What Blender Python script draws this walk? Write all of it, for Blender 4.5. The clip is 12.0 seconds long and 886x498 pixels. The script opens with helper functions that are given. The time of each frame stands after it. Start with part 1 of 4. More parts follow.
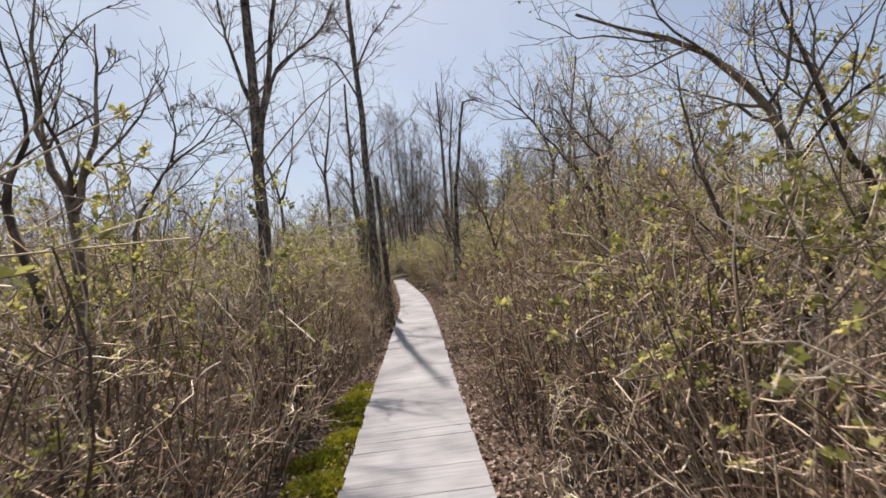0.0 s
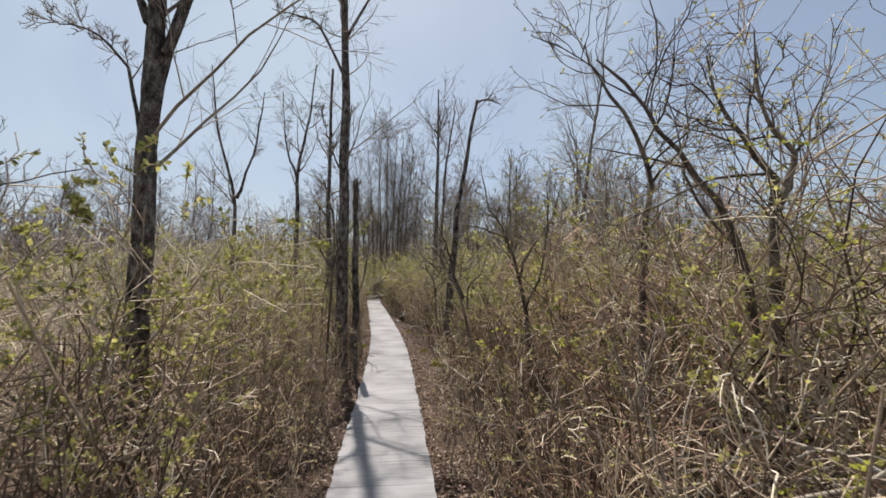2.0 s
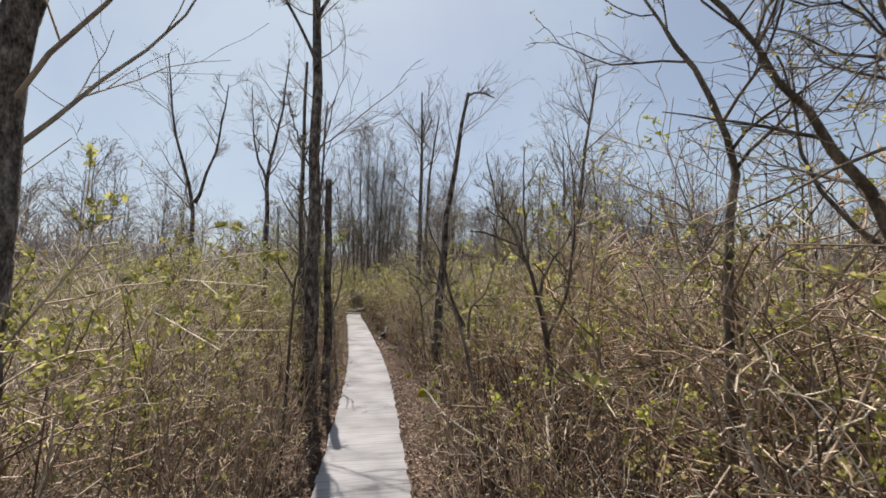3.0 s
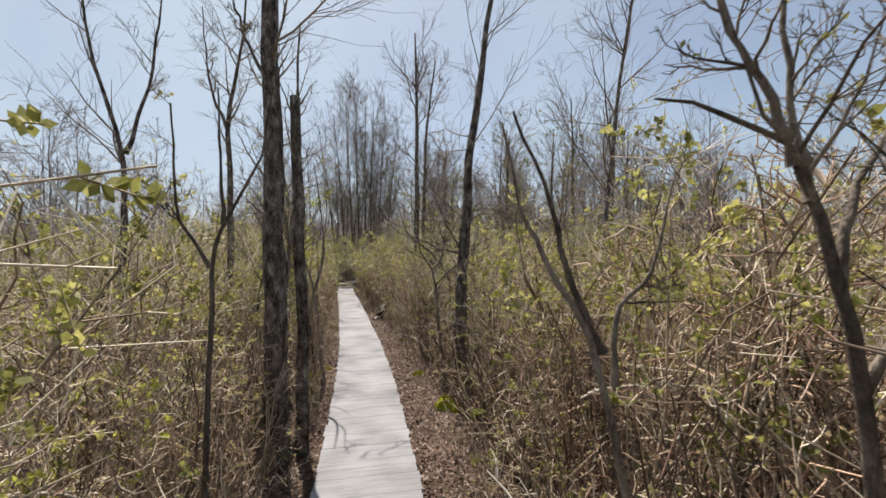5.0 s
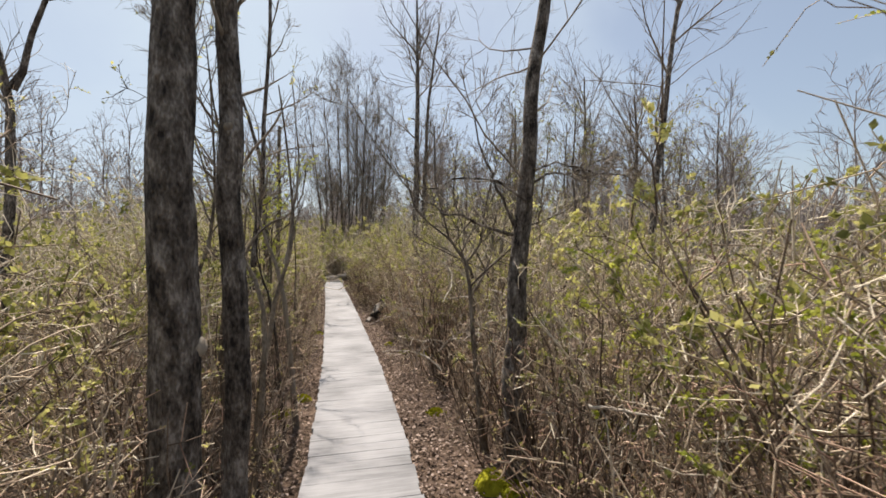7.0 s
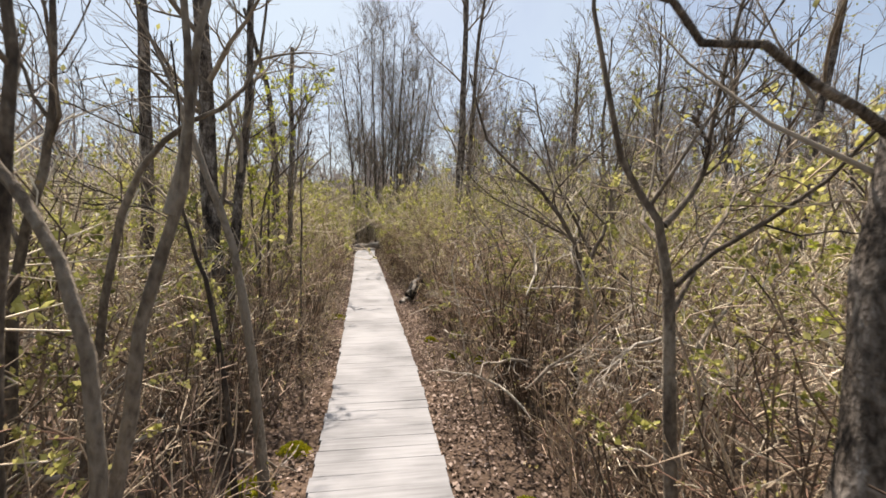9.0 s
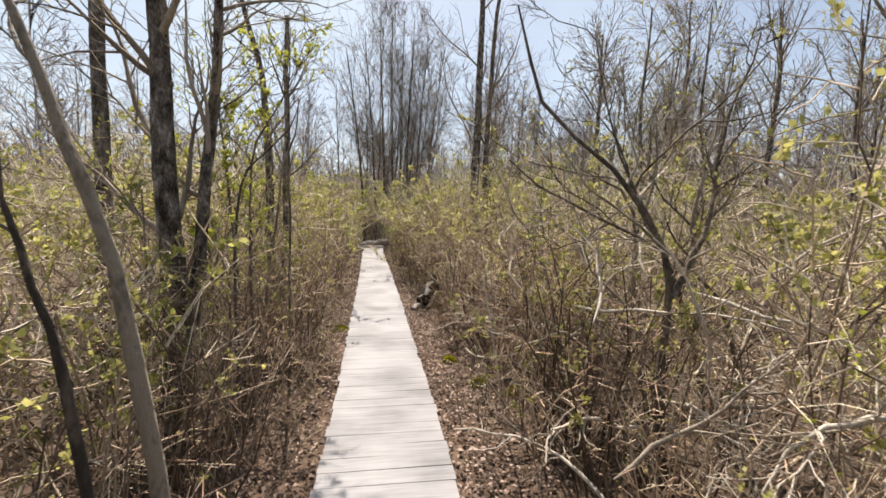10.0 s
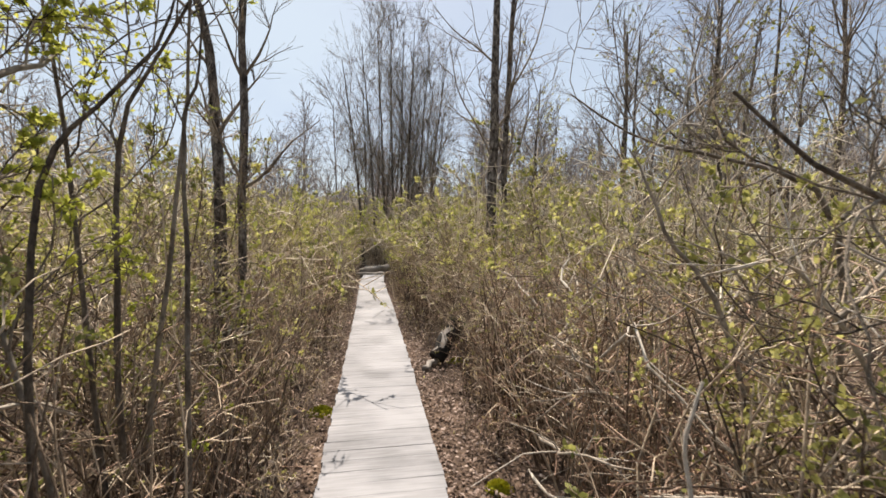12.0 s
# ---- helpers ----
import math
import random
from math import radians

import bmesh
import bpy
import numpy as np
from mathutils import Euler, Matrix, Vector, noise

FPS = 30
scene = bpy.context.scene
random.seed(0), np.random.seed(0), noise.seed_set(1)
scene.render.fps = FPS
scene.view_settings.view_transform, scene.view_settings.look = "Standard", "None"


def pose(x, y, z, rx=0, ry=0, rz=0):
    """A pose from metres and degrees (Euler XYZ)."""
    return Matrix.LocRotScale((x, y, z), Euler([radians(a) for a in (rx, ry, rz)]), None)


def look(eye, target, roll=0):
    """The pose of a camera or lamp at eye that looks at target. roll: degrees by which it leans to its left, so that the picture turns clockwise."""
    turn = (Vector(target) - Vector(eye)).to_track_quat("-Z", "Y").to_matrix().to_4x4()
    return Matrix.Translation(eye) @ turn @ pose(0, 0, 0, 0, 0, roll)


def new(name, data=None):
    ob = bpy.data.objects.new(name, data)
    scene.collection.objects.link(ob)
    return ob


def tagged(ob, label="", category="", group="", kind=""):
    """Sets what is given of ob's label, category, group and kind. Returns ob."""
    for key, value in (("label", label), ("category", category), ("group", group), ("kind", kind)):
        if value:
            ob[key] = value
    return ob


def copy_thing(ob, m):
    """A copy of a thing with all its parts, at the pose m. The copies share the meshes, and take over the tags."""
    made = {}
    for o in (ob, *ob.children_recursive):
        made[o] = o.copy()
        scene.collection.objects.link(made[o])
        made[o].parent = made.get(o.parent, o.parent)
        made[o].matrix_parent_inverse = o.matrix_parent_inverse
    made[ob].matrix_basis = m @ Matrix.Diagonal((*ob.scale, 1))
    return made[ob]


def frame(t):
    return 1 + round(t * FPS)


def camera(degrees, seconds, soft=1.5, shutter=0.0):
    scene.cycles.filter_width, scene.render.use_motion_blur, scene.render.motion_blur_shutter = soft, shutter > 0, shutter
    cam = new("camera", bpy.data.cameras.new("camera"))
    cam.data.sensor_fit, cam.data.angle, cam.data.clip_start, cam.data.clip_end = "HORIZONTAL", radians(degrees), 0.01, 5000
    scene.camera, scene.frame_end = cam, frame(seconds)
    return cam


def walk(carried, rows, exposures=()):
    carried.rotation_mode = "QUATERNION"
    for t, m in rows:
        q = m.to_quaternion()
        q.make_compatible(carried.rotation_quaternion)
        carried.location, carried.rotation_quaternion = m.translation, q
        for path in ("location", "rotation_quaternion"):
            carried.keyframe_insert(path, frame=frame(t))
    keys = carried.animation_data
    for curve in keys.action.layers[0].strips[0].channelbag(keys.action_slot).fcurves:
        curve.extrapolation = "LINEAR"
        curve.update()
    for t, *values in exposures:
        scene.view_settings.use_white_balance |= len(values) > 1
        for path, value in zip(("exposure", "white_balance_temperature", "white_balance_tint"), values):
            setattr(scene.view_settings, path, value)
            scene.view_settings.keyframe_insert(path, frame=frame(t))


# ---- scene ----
cam = camera(91.9, 12.0, soft=1.65, shutter=0.15)
METRES, EYE, TILT, LEAN, TURN = 14.0, 1.22, 1.3, 5.5, 0.0
ROWS = [
    (0.0, 0.0, 0.0, 0.0, -0.0, 0.0, -0.0),
    (0.5, -0.0053, 0.0486, 0.003, 0.5, 2.63, -2.65),
    (1.0, -0.0143, 0.0988, 0.014, 1.63, 3.79, -4.56),
    (1.5, -0.0156, 0.1468, 0.0196, 0.4, 2.76, -5.36),
    (2.0, -0.0186, 0.1916, 0.0255, -2.75, 2.54, -6.03),
    (2.5, -0.0181, 0.2347, 0.0282, -4.74, 3.32, -6.04),
    (3.0, -0.0223, 0.2739, 0.0295, -5.14, 4.18, -5.72),
    (5.0, -0.0371, 0.4392, 0.0255, -6.27, 0.2, -4.39),
    (5.5, -0.0428, 0.4787, 0.0221, -7.17, -2.0, -3.67),
    (6.0, -0.0443, 0.5151, 0.0208, -6.0, -2.35, -3.43),
    (6.5, -0.0475, 0.555, 0.0186, -7.89, -0.3, -4.83),
    (8.5, -0.058, 0.7266, 0.0046, -4.21, -3.86, -6.93),
    (9.0, -0.0596, 0.7666, 0.0028, -3.02, -5.08, -6.49),
    (9.5, -0.0614, 0.8042, 0.0016, -2.23, -5.58, -6.49),
    (10.0, -0.0662, 0.8423, -0.0001, -1.84, -5.73, -6.49),
    (10.5, -0.0688, 0.8793, -0.0026, -1.55, -5.25, -6.42),
    (11.0, -0.0737, 0.9161, -0.0032, -1.64, -4.56, -6.2),
    (11.5, -0.0767, 0.9544, -0.0022, -1.84, -3.54, -5.86),
    (12.0, -0.0816, 0.9917, -0.0025, -1.85, -2.96, -5.46),
]
EXPOSURES = [(0.0, 0.58, 7050, 17), (1.5, 0.43, 6900, 12.5), (3.0, 0.45, 7000, 13), (5.0, 0.52, 7000, 12.5), (6.5, 0.6, 7100, 12.5), (8.5, 0.8, 7350, 13.5), (10.5, 0.92, 7350, 14), (12.0, 0.76, 7300, 13.5)]
walk(cam, [(t, pose(0, 0, EYE, TILT, LEAN, TURN) @ pose(METRES * x, METRES * y, METRES * z, 90 + pitch, roll, yaw)) for t, x, y, z, yaw, pitch, roll in ROWS], EXPOSURES)

# ---- world, sun and exposure ----
SUN_AZ, SUN_EL = -14.5, 60.0          # degrees from straight ahead to the right; height
world = bpy.data.worlds.new("sky")
scene.world = world
world.use_nodes = True
wt = world.node_tree
sky = wt.nodes.new("ShaderNodeTexSky")
sky.sky_type = "NISHITA"
sky.sun_disc = False
sky.sun_elevation, sky.sun_rotation = radians(SUN_EL), radians(SUN_AZ)
sky.air_density, sky.dust_density, sky.ozone_density = 1.0, 1.6, 2.0
veil = wt.nodes.new("ShaderNodeTexNoise")
veil.inputs["Scale"].default_value, veil.inputs["Detail"].default_value = 2.2, 6.0
veil.inputs["Distortion"].default_value = 0.4
ramp = wt.nodes.new("ShaderNodeMapRange")
ramp.inputs["From Min"].default_value, ramp.inputs["From Max"].default_value = 0.36, 0.68
ramp.inputs["To Min"].default_value, ramp.inputs["To Max"].default_value = 0.25, 0.8
cloud = wt.nodes.new("ShaderNodeMix")
cloud.data_type = "RGBA"
cloud.inputs["B"].default_value = (5.0, 6.3, 7.7, 1)
# the veil of cloud is thicker to the west and thins out to the east
across, parts_of = wt.nodes.new("ShaderNodeTexCoord"), wt.nodes.new("ShaderNodeSeparateXYZ")
wt.links.new(across.outputs["Generated"], parts_of.inputs["Vector"])
thin = wt.nodes.new("ShaderNodeMath")
thin.operation = "MULTIPLY_ADD"
thin.inputs[1].default_value = -0.14
wt.links.new(parts_of.outputs["X"], thin.inputs[0])
wt.links.new(veil.outputs["Fac"], thin.inputs[2])
wt.links.new(thin.outputs[0], ramp.inputs["Value"])
wt.links.new(ramp.outputs["Result"], cloud.inputs["Factor"])
wt.links.new(sky.outputs["Color"], cloud.inputs["A"])
back = wt.nodes["Background"]
back.inputs["Strength"].default_value = 0.081
wt.links.new(cloud.outputs["Result"], back.inputs["Color"])

sun = new("sun", bpy.data.lights.new("sun", "SUN"))
sun.data.energy, sun.data.angle, sun.data.color = 5.0, radians(0.6), (1.0, 0.955, 0.9)
away = Vector((math.sin(radians(SUN_AZ)) * math.cos(radians(SUN_EL)), math.cos(radians(SUN_AZ)) * math.cos(radians(SUN_EL)), math.sin(radians(SUN_EL))))
sun.matrix_world = look(away * 60, (0, 0, 0))


# ---- materials ----
def material(name, colours, rough=0.8, scale=6.0, fine=60.0, bump=0.3, island=0.0, stretch=(1, 1, 1), light=0.0, span=(0.25, 0.75), depth=0.01):
    """A surface of two or three colours: broad patches, fine grain and relief; island: how far single pieces differ; light: share that shines through."""
    m = bpy.data.materials.new(name)
    m.use_nodes = True
    n, l = m.node_tree.nodes, m.node_tree.links
    p = n["Principled BSDF"]
    p.inputs["Roughness"].default_value = rough
    p.inputs["Specular IOR Level"].default_value = 0.3
    co, mp = n.new("ShaderNodeTexCoord"), n.new("ShaderNodeMapping")
    mp.inputs["Scale"].default_value = stretch
    l.new(co.outputs["Object"], mp.inputs["Vector"])
    a, b = n.new("ShaderNodeTexNoise"), n.new("ShaderNodeTexNoise")
    for t, s in ((a, scale), (b, fine)):
        t.inputs["Scale"].default_value, t.inputs["Detail"].default_value = s, 5.0
        l.new(mp.outputs["Vector"], t.inputs["Vector"])
    mix = n.new("ShaderNodeMath")
    mix.operation = "MULTIPLY_ADD"
    mix.inputs[1].default_value = 0.45
    l.new(b.outputs["Fac"], mix.inputs[0])
    sub = n.new("ShaderNodeMath")
    sub.operation = "MULTIPLY_ADD"
    sub.inputs[1].default_value = 0.75
    sub.inputs[2].default_value = -0.1
    l.new(a.outputs["Fac"], sub.inputs[0])
    l.new(sub.outputs[0], mix.inputs[2])
    last = mix.outputs[0]
    if island:
        g, o = n.new("ShaderNodeNewGeometry"), n.new("ShaderNodeObjectInfo")
        add = n.new("ShaderNodeMath")
        add.operation = "ADD"
        l.new(g.outputs["Random Per Island"], add.inputs[0])
        l.new(o.outputs["Random"], add.inputs[1])
        more = n.new("ShaderNodeMath")
        more.operation = "MULTIPLY_ADD"
        more.inputs[1].default_value = island
        l.new(add.outputs[0], more.inputs[0])
        off = n.new("ShaderNodeMath")
        off.operation = "SUBTRACT"
        off.inputs[1].default_value = island
        l.new(last, off.inputs[0])
        l.new(off.outputs[0], more.inputs[2])
        last = more.outputs[0]
    r = n.new("ShaderNodeValToRGB")
    els = r.color_ramp.elements
    els[0].position, els[1].position = span
    els[0].color, els[1].color = (*colours[0], 1), (*colours[-1], 1)
    for i, c in enumerate(colours[1:-1]):
        els.new(span[0] + (span[1] - span[0]) * (i + 1) / (len(colours) - 1)).color = (*c, 1)
    l.new(last, r.inputs["Fac"])
    l.new(r.outputs["Color"], p.inputs["Base Color"])
    if bump:
        bp = n.new("ShaderNodeBump")
        bp.inputs["Strength"].default_value, bp.inputs["Distance"].default_value = bump, depth
        l.new(b.outputs["Fac"], bp.inputs["Height"])
        l.new(bp.outputs["Normal"], p.inputs["Normal"])
    if light:
        tr, ms = n.new("ShaderNodeBsdfTranslucent"), n.new("ShaderNodeMixShader")
        ms.inputs[0].default_value = light
        l.new(r.outputs["Color"], tr.inputs["Color"])
        l.new(p.outputs["BSDF"], ms.inputs[1])
        l.new(tr.outputs["BSDF"], ms.inputs[2])
        l.new(ms.outputs["Shader"], n["Material Output"].inputs["Surface"])
    return m


BARK = material("grey_brown_bark", [(0.02, 0.015, 0.012), (0.085, 0.068, 0.055), (0.17, 0.142, 0.12), (0.34, 0.3, 0.265)], 0.9, 15, 75, 1.0, 0, (1, 1, 0.45), span=(0.35, 0.65), depth=0.045)
BARK_DARK = material("dark_branch_bark", [(0.08, 0.062, 0.048), (0.2, 0.162, 0.125), (0.35, 0.3, 0.24)], 0.85, 6, 50, 0.6, 0.25, (1, 1, 0.3))
BRANCH = material("rough_dark_branch", [(0.04, 0.031, 0.024), (0.115, 0.091, 0.07), (0.25, 0.21, 0.165)], 0.88, 9, 60, 0.8, 0.25, (1, 1, 0.5), span=(0.33, 0.68), depth=0.02)
STEM = material("brown_stem", [(0.08, 0.054, 0.038), (0.235, 0.172, 0.122), (0.47, 0.375, 0.275)], 0.75, 6, 60, 0.4, 0.55)
TWIG = material("tan_twig", [(0.15, 0.107, 0.074), (0.44, 0.345, 0.245), (0.77, 0.67, 0.53)], 0.65, 8, 60, 0, 0.75)
THICKET = material("pale_dry_stem", [(0.2, 0.15, 0.106), (0.44, 0.355, 0.255), (0.7, 0.615, 0.485)], 0.75, 8, 60, 0, 0.6)
DEAD = material("bleached_dead_wood", [(0.16, 0.13, 0.1), (0.31, 0.265, 0.215), (0.5, 0.45, 0.385)], 0.8, 8, 70, 0.5, 0.4)
LEAF = material("young_green_leaf", [(0.17, 0.178, 0.052), (0.38, 0.37, 0.115), (0.6, 0.565, 0.215)], 0.55, 3, 40, 0, 0.5, light=0.55)
LEAF_BRIGHT = material("fresh_yellow_green_leaf", [(0.23, 0.27, 0.045), (0.4, 0.425, 0.07), (0.56, 0.57, 0.13)], 0.5, 3, 40, 0, 0.4, light=0.55)
BUD = material("pale_bud", [(0.28, 0.21, 0.11), (0.44, 0.34, 0.18), (0.56, 0.46, 0.26)], 0.7, 3, 40, 0, 0.5, light=0.5)
WOODS = material("far_grey_brown_branch", [(0.12, 0.098, 0.088), (0.22, 0.185, 0.168), (0.36, 0.315, 0.29)], 0.9, 1, 8, 0, 0.4)
SOIL = material("damp_leaf_mould", [(0.03, 0.02, 0.014), (0.085, 0.057, 0.04), (0.19, 0.13, 0.095)], 0.95, 0.9, 22, 1.0, 0, depth=0.04)
LITTER = material("dry_fallen_leaf", [(0.085, 0.056, 0.042), (0.2, 0.138, 0.108), (0.38, 0.295, 0.25)], 0.8, 4, 40, 0.2, 0.75, light=0.12)
PLANK = material("sun_bleached_plank", [(0.135, 0.136, 0.142), (0.215, 0.216, 0.225), (0.285, 0.286, 0.297)], 0.72, 1.5, 24, 0.25, 0.03, (1, 1, 1), span=(0.3, 0.64), depth=0.003)


def weathered(m):
    """Stains that run on from plank to plank, and a grain along each plank that differs from the next."""
    n, l = m.node_tree.nodes, m.node_tree.links
    g, o = n.new("ShaderNodeNewGeometry"), n.new("ShaderNodeObjectInfo")
    broad, grain = [t for t in n if t.bl_idname == "ShaderNodeTexNoise"]
    l.new(g.outputs["Position"], broad.inputs["Vector"])
    mp = [t for t in n if t.bl_idname == "ShaderNodeMapping"][0]
    mp.inputs["Scale"].default_value = (0.12, 1.7, 1.0)
    big = n.new("ShaderNodeMath")
    big.operation = "MULTIPLY"
    big.inputs[1].default_value = 40.0
    l.new(o.outputs["Random"], big.inputs[0])
    l.new(big.outputs[0], mp.inputs["Location"])


weathered(PLANK)
TIMBER = material("dark_damp_timber", [(0.05, 0.04, 0.03), (0.1, 0.085, 0.065), (0.17, 0.15, 0.12)], 0.85, 3, 40, 0.5)
MOSS = material("yellow_green_moss", [(0.14, 0.15, 0.012), (0.3, 0.3, 0.02), (0.45, 0.42, 0.03)], 0.9, 12, 80, 0.8, 0.3, light=0.2)
MOSS_DARK = material("green_moss_grass", [(0.14, 0.15, 0.02), (0.29, 0.29, 0.035), (0.44, 0.42, 0.06)], 0.9, 12, 80, 0.8, 0.5, light=0.25)
# stands in for shade on the short log; also covers dark log ends
SHADE_END = material("log_shade_and_dark_end", [(0.006, 0.005, 0.004), (0.014, 0.011, 0.009), (0.035, 0.028, 0.022)], 0.9, 8, 50, 1.0)
LOG = material("weathered_grey_log", [(0.1, 0.085, 0.07), (0.24, 0.215, 0.19), (0.42, 0.39, 0.36)], 0.85, 5, 40, 0.8, 0, (1, 0.3, 1))


# ---- meshes ----
def mesh_of(name, verts, faces, smooth=True):
    """A mesh from arrays: verts (n, 3), faces (m, 3 or 4)."""
    me = bpy.data.meshes.new(name)
    k = faces.shape[1]
    me.vertices.add(len(verts))
    me.vertices.foreach_set("co", np.ascontiguousarray(verts, dtype=np.float32).ravel())
    me.loops.add(faces.size)
    me.loops.foreach_set("vertex_index", np.ascontiguousarray(faces, dtype=np.int32).ravel())
    me.polygons.add(len(faces))
    me.polygons.foreach_set("loop_start", np.arange(0, faces.size, k, dtype=np.int32))
    if smooth:
        me.polygons.foreach_set("use_smooth", np.ones(len(faces), dtype=bool))
    me.update(calc_edges=True)
    return me


def part(name, me, mat, parent=None, label=""):
    """Links a mesh (or bmesh) as one object, under a thing or a part."""
    if isinstance(me, bmesh.types.BMesh):
        bm, me = me, bpy.data.meshes.new(name)
        bm.to_mesh(me)
        bm.free()
    if not me.materials:
        me.materials.append(mat)
    ob = new(name, me)
    ob.parent = parent
    return tagged(ob, label=label)


def unit(v):
    return v / np.maximum(np.linalg.norm(v, axis=-1, keepdims=True), 1e-9)


def tubes(P, R, k):
    """Tapered tubes along polylines P (m, n, 3) with radii R (m, n): verts, quads."""
    m, n, _ = P.shape
    T = unit(np.gradient(P, axis=1))
    mean = unit(P[:, -1] - P[:, 0])
    ref = np.where(np.abs(mean[:, 2:3]) < 0.8, np.array([[0, 0, 1.0]]), np.array([[1.0, 0, 0]]))
    A = unit(np.cross(T, ref[:, None, :]))
    B = np.cross(T, A)
    ang = np.arange(k) * 2 * np.pi / k
    ring = A[:, :, None, :] * np.cos(ang)[None, None, :, None] + B[:, :, None, :] * np.sin(ang)[None, None, :, None]
    V = (P[:, :, None, :] + ring * R[:, :, None, None]).reshape(-1, 3)
    base = (np.arange(m)[:, None, None] * n + np.arange(n - 1)[None, :, None]) * k
    i = np.arange(k)[None, None, :]
    j = (i + 1) % k
    F = np.stack([base + i, base + j, base + k + j, base + k + i], axis=-1).reshape(-1, 4)
    return V, F


def joined(sets):
    V, F, at = [], [], 0
    for v, f in sets:
        V.append(v), F.append(f + at)
        at += len(v)
    return np.concatenate(V), np.concatenate(F)


def grown(rng, start, way, length, r0, r1, n, jitter, up):
    """Polylines from start points: each wanders by jitter and bends up (or down)."""
    m = len(start)
    P, d = [start], unit(way)
    step = (length / (n - 1))[:, None]
    for _ in range(n - 1):
        P.append(P[-1] + d * step)
        d = unit(d + rng.normal(0, jitter, (m, 3)) + np.array([0, 0, up]))
    t = np.linspace(0, 1, n)[None, :]
    return np.stack(P, 1), r0[:, None] * (1 - t) + r1[:, None] * t


def offshoots(rng, P, R, per, u0, u1, angle, share, n, jitter, up, thick, tip):
    """Side branches of polylines P: per on each, from u0 to u1 of its length, at about that angle; share: their length against the parent's."""
    m, k, _ = P.shape
    par = np.repeat(np.arange(m), per)
    u = rng.uniform(u0, u1, len(par))
    f = u * (k - 1)
    i = np.minimum(f.astype(int), k - 2)
    w = (f - i)[:, None]
    at = P[par, i] * (1 - w) + P[par, i + 1] * w
    r = R[par, i] * (1 - w[:, 0]) + R[par, i + 1] * w[:, 0]
    t = unit(P[par, i + 1] - P[par, i])
    side = unit(np.cross(t, rng.normal(0, 1, t.shape)))
    a = np.radians(rng.normal(angle, angle * 0.25, len(par)))[:, None]
    length = np.linalg.norm(np.diff(P, axis=1), axis=2).sum(1)[par] * share * rng.uniform(0.55, 1.25, len(par)) * (1.15 - 0.55 * u)
    r0 = np.maximum(r * thick, tip * 1.3)
    return grown(rng, at, t * np.cos(a) + side * np.sin(a), length, r0, np.full(len(par), tip), n, jitter, up)


def leaf_faces(rng, P, count, size, u0=0.3, z0=-1e9):
    """Small pointed leaves, folded along the rib, on random places of polylines P."""
    m, k, _ = P.shape
    par = rng.choice(rng.permutation(m)[:max(1, int(m * 0.5))], count)
    f = rng.uniform(u0, 1, count) * (k - 1)
    i = np.minimum(f.astype(int), k - 2)
    w = (f - i)[:, None]
    at = P[par, i] * (1 - w) + P[par, i + 1] * w
    at = at[at[:, 2] > z0]
    c = len(at)
    if not c:
        return np.zeros((4, 3)), np.array([[0, 1, 2, 3]])
    d = unit(rng.normal(0, 1, (c, 3)) + np.array([0, 0, 0.5]))
    s = unit(np.cross(d, rng.normal(0, 1, (c, 3))))
    up = np.cross(s, d)
    L = size * rng.uniform(0.6, 1.4, (c, 1))
    tip, mid = at + d * L, at + d * L * 0.5 - up * L * 0.1
    V = np.stack([at, mid + s * L * 0.32 + up * L * 0.14, tip, mid - s * L * 0.32 + up * L * 0.14], 1).reshape(-1, 3)
    return V, np.arange(c * 4).reshape(-1, 4)


# ---- the plan: the boardwalk's middle line and width ----
WIDE = 0.83
YS = np.array([-6.0, 2.25, 4.6, 6.75, 8.3, 10.2, 12.1, 13.9, 15.5, 17.3, 19.0, 21.0, 23.8, 28.8, 31.25, 33.0, 38.0])
XS = np.array([0.30, -0.265, -0.42, -0.545, -0.64, -0.765, -0.905, -1.09, -1.265, -1.51, -1.72, -1.985, -2.36, -3.07, -3.33, -3.57, -4.2])


def mid_x(y):
    return float(np.interp(y, YS, XS))


def slope(y):
    return math.atan2(mid_x(y + 0.4) - mid_x(y - 0.4), 0.8)


GROUND = -0.17


def in_the_way(p):
    """Which points (n, 3) lie in the space kept open over the boards."""
    d = np.abs(p[..., 0] - np.interp(p[..., 1], YS, XS))
    low = (d < 0.4) & (p[..., 2] > -0.1) & (p[..., 2] < 1.1)
    high = (d < 0.88) & (p[..., 2] >= 1.15) & (p[..., 2] < 2.7) & (p[..., 1] < 17)
    return low | high


def bumps(x, y):
    """Height of the ground."""
    d = abs(x - mid_x(y)) if -6 < y < 38 else abs(x - mid_x(min(max(y, -6), 38)))
    k = min(1.0, max(0.0, (d - 0.5) / 1.5))
    return GROUND - 0.02 + k * (0.09 * noise.noise((x * 0.7, y * 0.7, 0)) + 0.05 * noise.noise((x * 2.3, y * 2.3, 5)))


